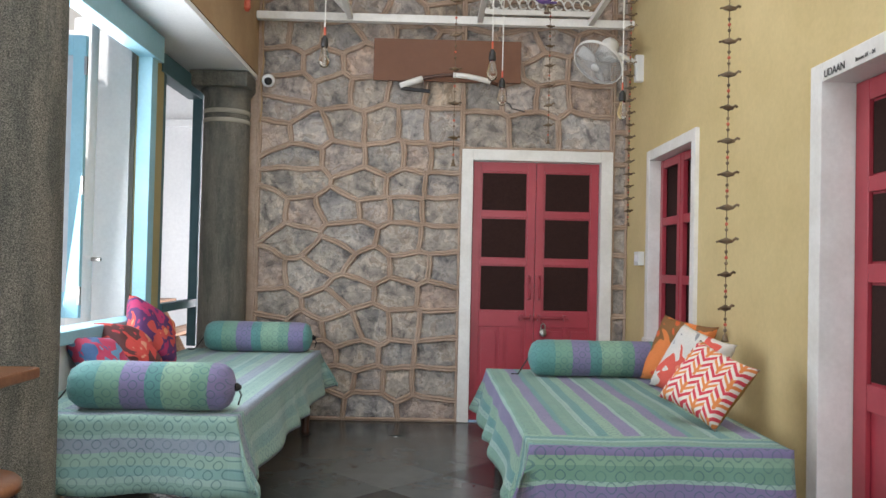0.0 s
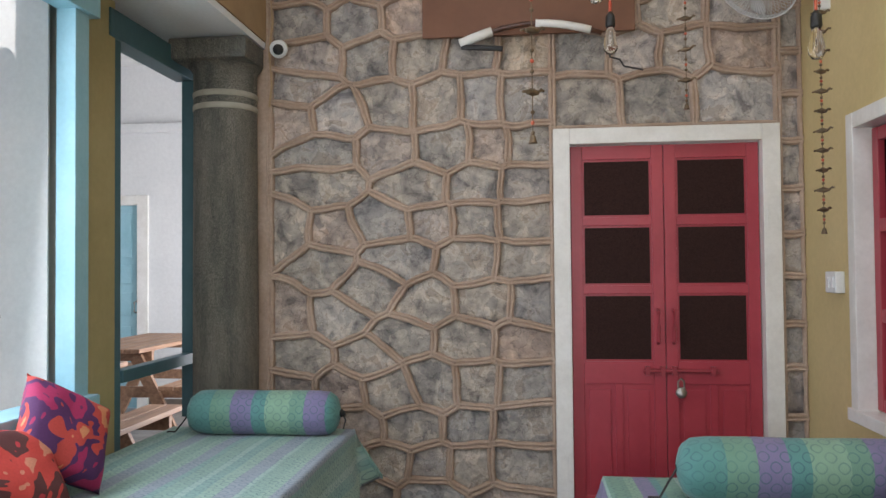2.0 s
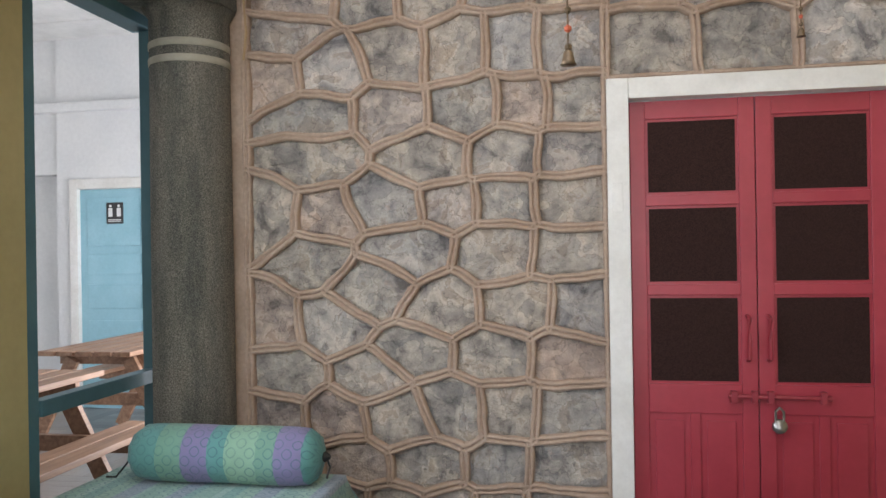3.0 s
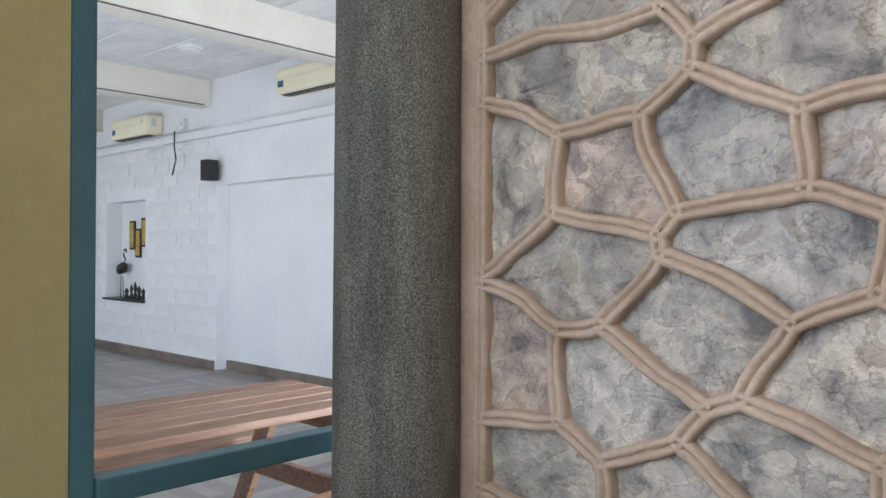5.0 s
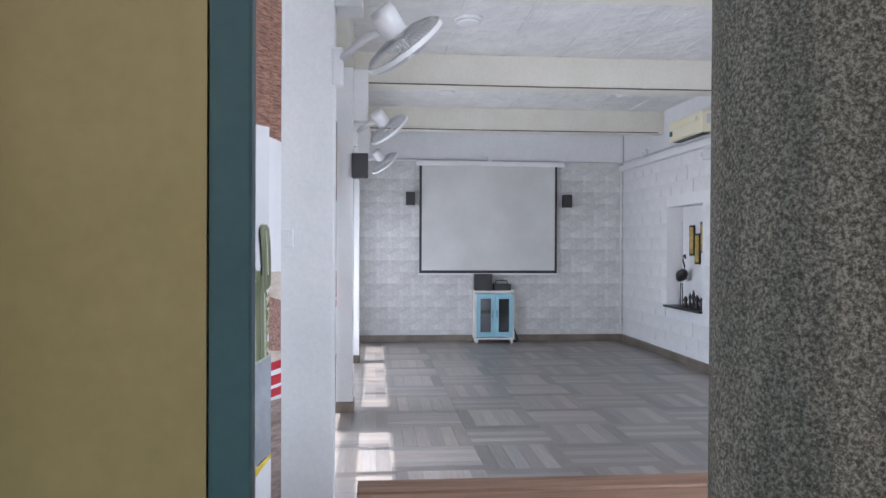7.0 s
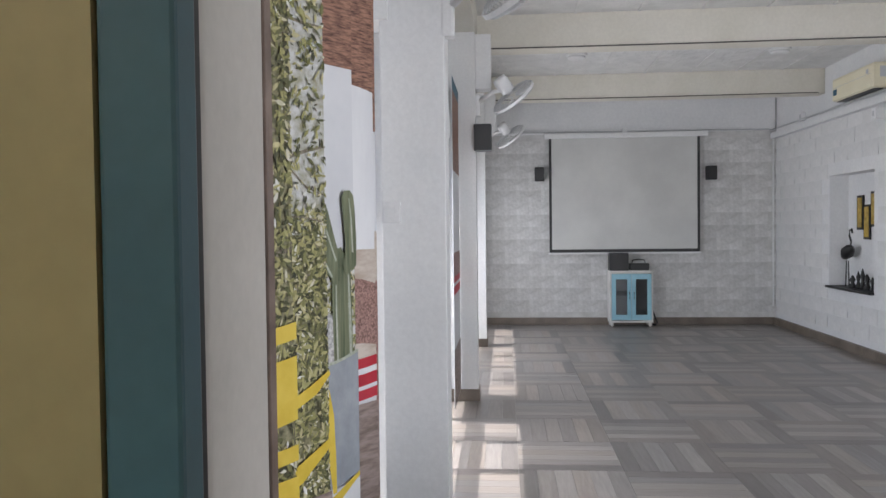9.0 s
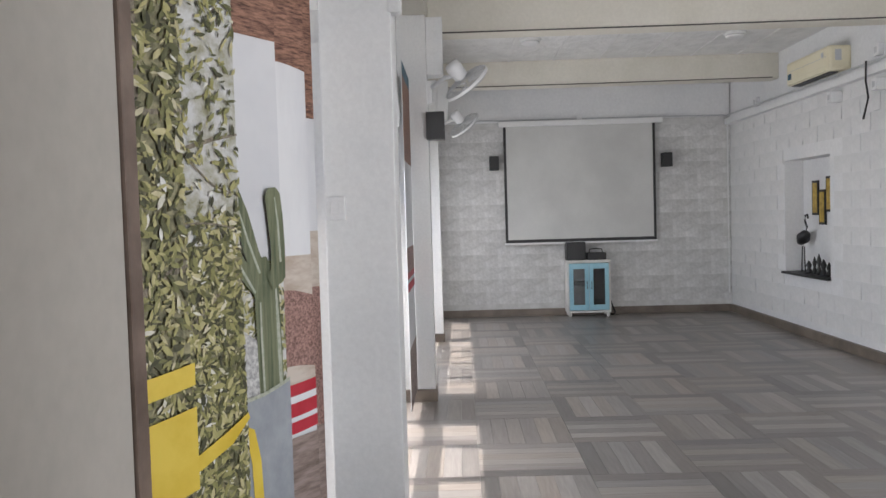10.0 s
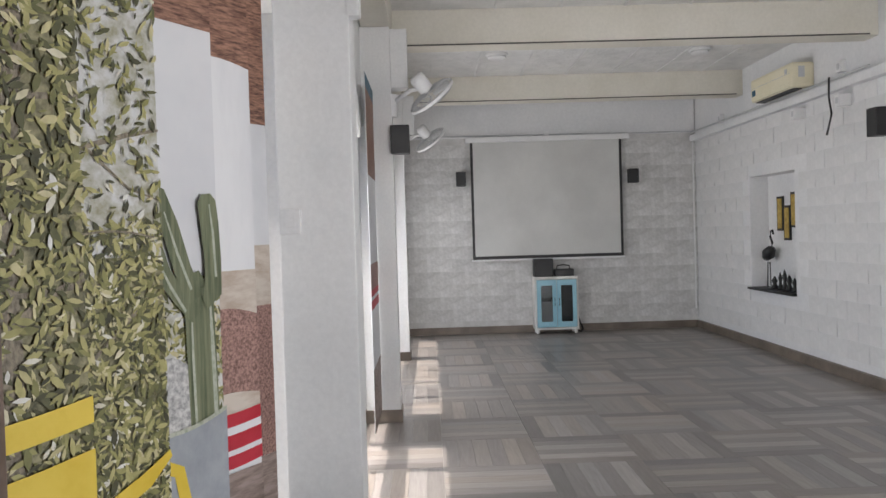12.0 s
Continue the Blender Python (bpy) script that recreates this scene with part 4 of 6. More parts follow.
# boards and fittings on the stone wall
bd = box((-0.37, 6.235, 2.63), (0.77, 6.262, 2.955), 0.003)
tagged(part("wall_board", bd, BROWN), "plain brown painted board fixed to the stone wall", "board")
tc = thing("wrapped_branch", (0.25, 6.2, 2.6), "curved dark branch wrapped in white cloth hanging under the board", "branch")
arc = [(-0.16 + 0.75 * t, 6.17, 2.565 + 0.115 * math.sin(math.pi * (0.1 + 0.8 * t)) - 0.03 * (1 - t)) for t in np.linspace(0, 1, 14)]
part("branch", tube(arc, 0.014), DARKWOOD, tc, smooth=True)
part("wrap", tube(arc[7:13], 0.021), FRAMEWHITE, tc, "white cloth wrapping", True)
part("wrap", tube(arc[0:4], 0.026), FRAMEWHITE, tc, "white cloth wrapping", True)
part("socket", tube([(-0.15, 6.17, 2.555), (0.03, 6.15, 2.535), (0.07, 6.15, 2.53)], 0.015), BLACK, tc)
wr = part("loose_wire", tube([(0.62, 6.2, 2.58), (0.63, 6.17, 2.47), (0.68, 6.18, 2.46), (0.70, 6.17, 2.42), (0.8, 6.18, 2.40)], 0.005), BLACK)
tagged(wr, "loose black wire hanging from the brown board", "cable")
cc = thing("security_camera", (-1.16, 6.2, 2.6), "small white dome security camera on the wall corner", "camera")
part("body", lathe([(0.02, -0.06), (0.048, -0.055), (0.05, -0.02), (0.044, 0.0)], look((-1.17, 6.2, 2.59), (-0.6, 3, 1.3)) @ pose(0, 0, 0, 180), 24), PLASTIC, cc, smooth=True)
part("lens", lathe([(0.0, 0.0), (0.03, 0.001), (0.028, 0.01), (0.0, 0.018)], look((-1.17, 6.2, 2.59), (-0.6, 3, 1.3)) @ pose(0, 0, 0, 180), 24), BLACK, cc, smooth=True)
part("mount", tube([(-1.18, 6.22, 2.6), (-1.19, 6.30, 2.62)], 0.02), PLASTIC, cc)
tagged(part("camera_cable", tube([(-1.235, 6.24, 3.6), (-1.23, 6.235, 3.0), (-1.215, 6.24, 2.75), (-1.235, 6.24, 2.6), (-1.22, 6.235, 2.4), (-1.235, 6.24, 2.28)], 0.006), TAN), "tan cable running down the wall corner", "cable")
sw = thing("wall_switch", (1.62, 5.86, 1.3), "white plastic switch plate on the yellow wall", "switch")
part("plate", box((1.59, 5.80, 1.24), (1.635, 5.92, 1.34), 0.006), PLASTIC, sw)
for y in (5.83, 5.88):
    part("rocker", box((1.584, y - 0.014, 1.265), (1.59, y + 0.014, 1.315), 0.002), PLASTIC, sw)


def wall_fan(mount, head, normal, r, label):
    """A wall fan: bracket, arm, motor housing, wire guard and three blades."""
    f = thing("wall_fan", mount, label, "fan", "wall fans")
    mount, head, normal = Vector(mount), Vector(head), Vector(normal).normalized()
    back = head - normal * 0.13
    part("bracket", box((mount.x - 0.035, mount.y - 0.03, mount.z - 0.13), (mount.x + 0.035, mount.y + 0.03, mount.z + 0.07), 0.012), PLASTIC, f)
    part("arm", tube([mount, mount.lerp(back, 0.6) + Vector((0, 0, 0.01)), back - Vector((0, 0, 0.03))], 0.02, 10), PLASTIC, f, smooth=True)
    q = Matrix.Translation(head) @ normal.to_track_quat("Z", "Y").to_matrix().to_4x4()
    part("motor", lathe([(0.02, -0.22), (0.06, -0.215), (0.07, -0.18), (0.062, -0.07), (0.03, -0.06)], q, 20), PLASTIC, f, smooth=True)
    g = bmesh.new()
    n = 56
    for k in range(n):
        a = 2 * math.pi * k / n
        for zs in (0.05, -0.05):
            p = [(rr * r, zs * hh) for rr, hh in ((0.16, 1.0), (0.6, 0.95), (0.92, 0.55), (1.0, 0.0))]
            add_tube(g, [(q @ Vector((ra * math.cos(a + 0.25 * (1 - ra / r)), ra * math.sin(a + 0.25 * (1 - ra / r)), z))) for ra, z in p], 0.0016, 4)
    part("guard", g, GREYPL, f, "thin grey wire guard")
    ringb = bmesh.new()
    add_lathe(ringb, [(r * 0.99, -0.012), (r * 1.025, -0.012), (r * 1.025, 0.012), (r * 0.99, 0.012), (r * 0.99, -0.012)], q, 48, False)
    part("rim", ringb, PLASTIC, f)
    part("hub_cap", lathe([(r * 0.17, 0.05), (r * 0.17, 0.06), (r * 0.1, 0.066), (0.001, 0.067)], q, 20), PLASTIC, f)
    for k in range(3):
        bm = bmesh.new()
        vs = []
        for i in range(7):
            s = i / 6
            ra = r * (0.12 + 0.76 * s)
            w = 0.34 + 0.42 * math.sin(math.pi * min(1, s * 0.8 + 0.1))
            row = [bm.verts.new(q @ Vector((ra * math.cos(k * 2.094 + w * (c - 0.5)), ra * math.sin(k * 2.094 + w * (c - 0.5)), 0.03 * (c - 0.5)))) for c in (0, 0.33, 0.66, 1)]
            vs.append(row)
        for a, b in zip(vs, vs[1:]):
            for c in range(3):
                bm.faces.new((a[c], a[c + 1], b[c + 1], b[c]))
        bl = part("blade", bm, PLASTIC, f, "", True)
        bl.modifiers.new("thickness", "SOLIDIFY").thickness = 0.003
    return f


wall_fan((1.61, 5.93, 2.72), (1.30, 5.90, 2.72), (-0.5, -0.35, -0.72), 0.19, "white wall fan with wire guard on the yellow wall")


def pendant(x, y, z, label):
    p = thing("pendant_bulb", (x, y, z), label, "bulb", "hanging filament bulbs")
    part("cord", tube([(x, y, z + 0.10), (x + 0.002, y, 3.07)], 0.0035, 6), FRAMEWHITE, p)
    part("holder", lathe([(0.008, 0.13), (0.02, 0.11), (0.022, 0.07), (0.018, 0.062)], pose(x, y, z), 16), BLACK, p, "black bulb holder", True)
    part("sleeve", lathe([(0.006, 0.125), (0.007, 0.17), (0.004, 0.18)], pose(x, y, z), 8), BEAD, p, "red insulating sleeve")
    part("glass", lathe([(0.016, 0.064), (0.02, 0.04), (0.031, -0.01), (0.030, -0.035), (0.018, -0.055), (0.001, -0.06)], pose(x, y, z), 20), BULBGLASS, p, "clear unlit glass bulb", True)
    part("filament", tube([(x - 0.006, y, z + 0.05), (x - 0.01, y, z - 0.02), (x, y, z - 0.03), (x + 0.01, y, z - 0.02), (x + 0.006, y, z + 0.05)], 0.0012, 5), BRASS, p)


for bx, by, bz in ((-0.55, 4.8, 2.41), (0.44, 4.85, 2.37), (0.56, 5.5, 2.36), (1.29, 5.13, 2.21)):
    pendant(bx, by, bz, "clear filament bulb on a white cord with red sleeve")


def bead_string(x, y, ztop, zbot, n, label):
    s = thing("bead_string", (x, y, zbot), label, "hanging ornament", "hanging bead strings")
    part("thread", tube([(x, y, zbot), (x, y, ztop)], 0.0018, 5), BRASS, s)
    for k in range(n):
        z = zbot + 0.06 + (ztop - zbot - 0.08) * (k + 0.5) / n
        a = random.uniform(-40, 40)
        b = lathe([(0.001, -0.012), (0.012, -0.006), (0.014, 0.002), (0.001, 0.012)], pose(x, y, z) @ Matrix.Diagonal((2.0, 1.0, 1, 1)), 8)
        add_tube(b, [(x + 0.02, y, z), (x + 0.034, y, z + 0.010), (x + 0.042, y, z + 0.006)], 0.005, 5)
        add_tube(b, [(x - 0.02, y, z), (x - 0.036, y, z - 0.004)], 0.004, 5)
        bmesh.ops.rotate(b, cent=(x, y, z), matrix=Matrix.Rotation(radians(a), 3, "Z"), verts=b.verts)
        part("bird", b, BRASS, s, "small metal bird bead")
        gap = (ztop - zbot - 0.08) / n
        for j in (0.33, 0.5, 0.67):
            part("bead", lathe([(0.001, -0.007), (0.006, -0.003), (0.006, 0.003), (0.001, 0.007)], pose(x, y, z - gap * j), 8), BEAD if j == 0.5 else BRASS, s)
    part("bell", lathe([(0.014, 0), (0.011, 0.006), (0.008, 0.02), (0.002, 0.028)], pose(x, y, zbot), 12), BRASS, s, "tiny brass bell", True)


bead_string(1.15, 3.02, 3.075, 0.96, 17, "long string of metal birds and red beads with a bell")
bead_string(0.205, 4.32, 3.075, 1.73, 7, "string of metal birds and beads before the stone wall")
bead_string(0.88, 5.5, 3.075, 2.05, 7, "string of metal birds and beads above the door")
bead_string(1.42, 5.45, 3.075, 1.50, 18, "dense string of dark metal birds beside the fan")
wh = thing("cord_hanger", (0.75, 4.3, 2.62), "purple cord ring with a tassel and bell", "hanging ornament")
part("ring", tube([(0.66 + 0.05 * math.cos(a), 4.3, 2.66 + 0.06 * math.sin(a)) for a in np.linspace(0, 6.283, 20)], 0.009), PURPLE, wh)
part("cord", tube([(0.66, 4.3, 2.72), (0.66, 4.315, 3.075)], 0.004), PURPLE, wh)
part("bell", lathe([(0.018, 0), (0.012, 0.012), (0.003, 0.04)], pose(0.68, 4.3, 2.545), 12), BRASS, wh)
part("tail", tube([(0.63, 4.3, 2.62), (0.68, 4.3, 2.60), (0.73, 4.3, 2.60)], 0.007), PURPLE, wh)
tagged(part("red_tassel", lathe([(0.004, 0.12), (0.02, 0.08), (0.024, 0.0), (0.012, -0.02)], pose(-1.2, 5.6, 2.95), 10), BEAD), "small red cloth tassel hanging at the beam", "ornament")

# white metal frame under the roof
for a, b in (((-1.265, 6.16, 3.06), (1.63, 6.215, 3.12)), ((-1.265, 3.0, 3.07), (1.63, 3.045, 3.115)), ((-0.57, 3.046, 3.07), (-0.53, 6.159, 3.11)), ((1.27, 3.046, 3.07), (1.31, 6.159, 3.11)), ((0.42, 3.046, 3.07), (0.46, 6.159, 3.11)), ((-0.529, 4.305, 3.072), (0.419, 4.335, 3.1)), ((0.461, 4.305, 3.072), (1.269, 4.335, 3.1)), ((0.461, 5.485, 3.072), (1.269, 5.515, 3.1)), ((1.311, 5.435, 3.072), (1.63, 5.465, 3.1))):
    struct("roof_bar", box(a, b, 0.003), FRAMEWHITE, "white painted steel bar of the open roof frame", "bar")
struct("roof_brace", tube([(-0.55, 6.1, 3.1), (-1.1, 5.2, 3.5)], 0.025, 8), FRAMEWHITE, "white slanting steel brace", "bar")
gr = thing("grille", (0.9, 6.2, 3.2), "white cast iron ventilation grille in the stone wall", "grille", "", "structure")
part("rim", add_box(add_box(bmesh.new(), (0.45, 6.22, 3.16), (1.35, 6.26, 3.2)), (0.45, 6.22, 3.44), (1.35, 6.26, 3.48)), FRAMEWHITE, gr)
for k in range(12):
    x = 0.5 + 0.07 * k
    part("scroll", tube([(x + 0.032 * math.cos(a), 6.24, 3.25 + 0.04 * math.sin(a)) for a in np.linspace(0, 5.5, 12)], 0.007, 6), FRAMEWHITE, gr)

# counter and stool beside the near column
ct = thing("wall_counter", (-1.6, 2.5, 0), "reddish wooden counter board on a post", "counter")
part("top", box((-1.61, 1.9, 0.84), (-1.085, 2.66, 0.875), 0.008), SHELFWOOD, ct)
part("support", box((-1.61, 2.2, 0), (-1.57, 2.3, 0.84), 0.004), DARKWOOD, ct)
st = thing("bar_stool", (-1.16, 2.38, 0), "round wooden stool with dark metal legs", "stool")
part("seat", lathe([(0.14, 0.56), (0.155, 0.57), (0.155, 0.59), (0.145, 0.6)], pose(-1.16, 2.38, 0), 28), SHELFWOOD, st, smooth=True)
part("seat_ring", lathe([(0.14, 0.53), (0.145, 0.53), (0.145, 0.56), (0.14, 0.56)], pose(-1.16, 2.38, 0), 28), BLACK, st)
for a in (45, 135, 225, 315):
    c, s = math.cos(radians(a)), math.sin(radians(a))
    part("leg", tube([(-1.16 + 0.11 * c, 2.38 + 0.11 * s, 0.545), (-1.16 + 0.17 * c, 2.38 + 0.17 * s, 0.0)], 0.012), BLACK, st)


# ---- hall: things ----
def picnic_table(x, y, label):
    """Long axis along y: slatted top, two benches, A-shaped legs."""
    t = thing("picnic_table", (x, y, 0), label, "picnic table", "picnic tables")
    L = 0.79
    for k in range(5):
        xx = x - 0.37 + 0.149 * k
        part("top_slat", box((xx, y - L, 0.715), (xx + 0.131, y + L, 0.75), 0.007), TEAK, t)
    for s in (-1, 1):
        for k in range(2):
            xx = x + s * 0.64 - 0.13 + 0.135 * k
            part("bench_slat", box((xx, y - L, 0.42), (xx + 0.125, y + L, 0.455), 0.006), TEAK, t)
    for e in (-1, 1):
        yy = y + e * 0.55
        part("bench_bearer", box((x - 0.78, yy - 0.02, 0.33), (x + 0.78, yy + 0.02, 0.42), 0.004), TEAK, t)
        part("top_bearer", box((x - 0.35, yy - 0.02, 0.63), (x + 0.35, yy + 0.02, 0.715), 0.004), TEAK, t)
        for s in (-1, 1):
            m = Matrix.Translation((x + s * 0.39, yy + e * 0.04, 0.35)) @ pose(0, 0, 0, 0, -s * 27, 0)
            part("leg", box((-0.05, -0.019, -0.487), (0.05, 0.019, 0.36), 0.004, m), TEAK, t)
    return t


picnic_table(-2.93, 6.40, "reddish brown slatted wooden picnic table with fixed benches")
picnic_table(-3.25, 8.75, "second slatted wooden picnic table near the toilet door")

# printed blind: overlapping upright strips with a photographic print
mu = thing("printed_blind", (-3.4, 5.35, 0), "tall strip blind printed with trees, cactus and garden chairs", "blind")
SLAT = 0.19


leaf_rng = random.Random(11)


def add_slat(x, y, ground, areas, w=SLAT, turn=31):
    far, near = Vector((x, y)), Vector((x + w * math.cos(radians(turn)), y - w * math.sin(radians(turn))))
    nrm = Vector((math.sin(radians(turn)), math.cos(radians(turn))))

    def at(u, z, lift):
        p = near.lerp(far, u) + nrm * lift
        return p.x, p.y, z

    bm = bmesh.new()
    lo = [bm.verts.new(at(u, z, l)) for l in (-0.003, 0.0) for u, z in ((0, 0.02), (1, 0.02), (1, 3.25), (0, 3.25))]
    for q in ((0, 1, 2, 3), (4, 5, 6, 7), (0, 1, 5, 4), (1, 2, 6, 5), (2, 3, 7, 6), (3, 0, 4, 7)):
        bm.faces.new([lo[k] for k in q])
    sp = part("strip", bm, ground, mu)
    leafy = False
    for n, (pts, mat) in enumerate(areas):
        lift = 0.0005 + 0.0004 * n
        bm = bmesh.new()
        if mat is not LEAVES:
            bm.faces.new([bm.verts.new(at(min(max(u, 0), 1), z, lift + (0.004 if leafy else 0))) for u, z in pts])
            part("print", bm, mat, sp)
            continue
        leafy = True
        for k in range(pts[2]):
            z = leaf_rng.uniform(pts[0], pts[1])
            u, a, size = leaf_rng.random(), leaf_rng.uniform(0, 6.283), leaf_rng.uniform(0.005, 0.014)
            if noise.noise(Vector((u * 3 + 9 * x, z * 9, 4))) < leaf_rng.uniform(-0.9, 0.1):
                continue
            c, d = math.cos(a), math.sin(a)
            fat = leaf_rng.uniform(0.2, 0.4)
            shape = [(-1, 0), (-0.3, fat), (0.4, fat * 0.8), (1, 0), (0.3, -fat), (-0.4, -fat * 0.8)]
            bm.faces.new([bm.verts.new(at(min(max(u + (p * c - q * d) * size / w, 0), 1), z + (p * d + q * c) * size, lift + 0.000001 * (k % 900))) for p, q in shape])
        part("print", bm, mat, sp, "printed leaves")["kind"] = "stuff"


def band(z, h, bow=0.0, u0=0.0, u1=1.0, tip=0.0):
    top = [(u0 + (u1 - u0) * t, z + bow * math.sin(math.pi * t) + tip * t) for t in np.linspace(0, 1, 8)]
    return top + [(u, zz - h) for u, zz in top[::-1]]


def limb(pts, w):
    """Outline of a bent limb of half width w metres along u, z points, with a narrower tip."""
    left, right = [], []
    for k, (u, z) in enumerate(pts):
        a, b = pts[max(0, k - 1)], pts[min(len(pts) - 1, k + 1)]
        d = Vector(((b[0] - a[0]) * SLAT, b[1] - a[1])).normalized()
        ww = w * (0.5 if k == len(pts) - 1 else 1)
        left.append((u - d.y * ww / SLAT, z + d.x * ww))
        right.append((u + d.y * ww / SLAT, z - d.x * ww))
    return left + right[::-1]


def twigs(n, z0, z1):
    """Thin printed twigs crossing a strip at odd slopes."""
    out = []
    for _ in range(n):
        z, rise = leaf_rng.uniform(z0, z1), leaf_rng.uniform(-0.12, 0.16)
        out.append((limb([(0, z), (0.35, z + rise * 0.3 + 0.01), (0.7, z + rise * 0.8), (1, z + rise)], leaf_rng.uniform(0.0015, 0.004)), P_TRUNK))
    return out


BARK = limb([(0.55, 0.9), (0.5, 1.3), (0.45, 1.55), (0.55, 1.75), (0.5, 2.0), (0.6, 2.2), (0.5, 3.0)], 0.02)
add_slat(-2.61, 5.325, P_SHADE, [(BARK, P_TRUNK)] + twigs(7, 1.3, 2.1) + [((0.9, 2.4, 4400), LEAVES), (band(1.325, 0.032, -0.004, 0, 1, 0.015), P_YEL), (band(1.262, 0.12, -0.004, 0, 1, 0.015), P_YEL), (band(1.11, 0.03, -0.004), P_YEL), (band(1.05, 0.05), P_YEL), (band(0.9, 0.88), P_DECK)])
add_slat(-2.88, 5.325, P_HAZE, [(band(1.5, 0.6), P_SHADE)] + twigs(6, 1.3, 2.2) + [((0.9, 1.55, 3000), LEAVES), (band(1.53, 0.003, 0.01, 0.1, 0.9), P_TRUNK), ((1.5, 2.5, 1300), LEAVES), (limb([(0.0, 1.12), (0.4, 1.14), (0.75, 1.165), (1.0, 1.195)], 0.013), P_YEL), (limb([(0.0, 0.95), (0.5, 0.99), (1.0, 1.04)], 0.02), P_YEL), (band(0.93, 0.91), P_DECK)])
add_slat(-3.20, 5.325, P_SKY, [
    (band(3.2, 1.275, 0.0), P_THATCH), (band(1.42, 0.27, 0.05, 0, 1), P_HAZE), ((1.18, 1.45, 840), LEAVES), (band(1.28, 0.14, 0.03, 0, 0.6), P_ROCKPALE),
    (limb([(0.74, 1.14), (0.72, 1.28), (0.70, 1.41), (0.62, 1.46)], 0.036), P_CACT), (limb([(0.62, 1.14), (0.60, 1.30), (0.60, 1.41)], 0.003), P_RIB), (limb([(0.88, 1.14), (0.86, 1.30), (0.84, 1.41)], 0.005), P_RIB),
    (limb([(0.66, 1.38), (0.45, 1.42), (0.28, 1.46), (0.12, 1.54), (0.03, 1.60)], 0.017), P_CACT), (limb([(0.64, 1.41), (0.50, 1.47), (0.36, 1.55), (0.22, 1.605), (0.12, 1.62)], 0.020), P_CACT),
    (limb([(0.60, 1.43), (0.44, 1.50), (0.30, 1.575)], 0.003), P_RIB), (limb([(0.52, 1.39), (0.34, 1.44), (0.2, 1.49)], 0.003), P_RIB),
    (limb([(0.74, 1.41), (0.88, 1.425), (0.90, 1.48), (0.86, 1.55), (0.83, 1.595), (0.82, 1.61)], 0.023), P_CACT), (limb([(0.92, 1.45), (0.90, 1.53), (0.86, 1.59)], 0.003), P_RIB),
    (band(1.175, 0.32, -0.012, 0, 1, 0.02), P_GREY), (band(1.178, 0.008, -0.012, 0, 1, 0.02), P_RIB), (band(0.86, 0.84, -0.01), P_COL), (limb([(0.0, 1.108), (0.2, 1.115), (0.36, 1.10), (0.43, 1.04), (0.46, 0.93), (0.5, 0.84)], 0.013), P_YEL), (limb([(0.2, 0.80), (0.6, 0.83), (1.0, 0.87)], 0.012), P_YEL)])
add_slat(-3.52, 5.325, P_COL, [
    (band(3.2, 1.28, 0.012), P_THATCH), (band(1.45, 0.12), P_SAND), (band(1.345, 0.22, 0.02), P_ROCK), (band(1.16, 0.05, 0.012), P_SAND),
    (band(1.13, 0.03, -0.006), P_RED), (band(1.10, 0.018, -0.006), P_COL), (band(1.082, 0.035, -0.006), P_RED), (band(1.047, 0.012, -0.006), P_COL), (band(1.035, 0.03, -0.006), P_RED), (band(0.99, 0.97), P_DECK)], 0.21)
add_slat(-3.62, 5.22, P_SKY, [(band(3.2, 1.3), P_THATCH), (band(1.9, 0.5), P_SHADE), (band(1.35, 0.6), P_ROCK), (limb([(0.6, 0.6), (0.6, 0.9), (0.7, 1.1), (0.5, 1.22)], 0.02), P_BLUE), (band(0.7, 0.68), P_DECK)])
add_slat(-3.95, 5.20, P_SKY, [(band(3.2, 1.3), P_THATCH), (band(1.5, 0.2), P_SAND), (band(1.3, 0.5), P_ROCK), (band(0.8, 0.78), P_DECK)])
add_slat(-4.30, 5.20, P_SKY, [(band(3.2, 1.3), P_THATCH), (band(1.5, 0.2), P_SAND), (band(1.3, 0.5), P_ROCK), (band(0.8, 0.78), P_DECK)])
part("head_rail", box((-4.6, 5.2, 3.25), (-2.34, 5.34, 3.3), 0.004), PLASTIC, mu, "white head rail")


def decal(sp, pts, mat, layer=1, y=5.372):
    """A printed area on a flat strip, given as x, z corners."""
    bm = bmesh.new()
    bm.faces.new([bm.verts.new((x, y + 0.0006 * layer, z)) for x, z in pts])
    part("print", bm, mat, sp)


bpy.context.view_layer.update()
tagged(part("blind_edge_trim", box((-2.335, 5.33, HZ), (-2.302, 5.376, 3.25), 0.003), TRIMBROWN), "thin worn brown edge trim beside the printed blind", "trim", "", "structure")

mu2 = thing("printed_blind", (-7.9, 5.3, 0), "narrow strip blind printed with column and striped pot", "blind")
s7 = part("strip", box((-8.32, 5.29, 0.02), (-7.5, 5.296, 2.75)), P_COL, mu2)
decal(s7, [(-7.5, 2.7), (-8.32, 2.7), (-8.32, 1.98), (-7.5, 1.98)], P_THATCH, 1, 5.2965)
decal(s7, [(-7.5, 2.745), (-8.32, 2.745), (-8.32, 2.64), (-7.5, 2.64)], P_BLUE, 2, 5.2965)
decal(s7, [(-7.5, 1.3), (-8.32, 1.3), (-8.32, 1.1), (-7.5, 1.1)], P_ROCK, 1, 5.2965)
decal(s7, [(-7.5, 1.1), (-8.32, 1.1), (-8.32, 0.95), (-7.5, 0.95)], P_RED, 1, 5.2965)
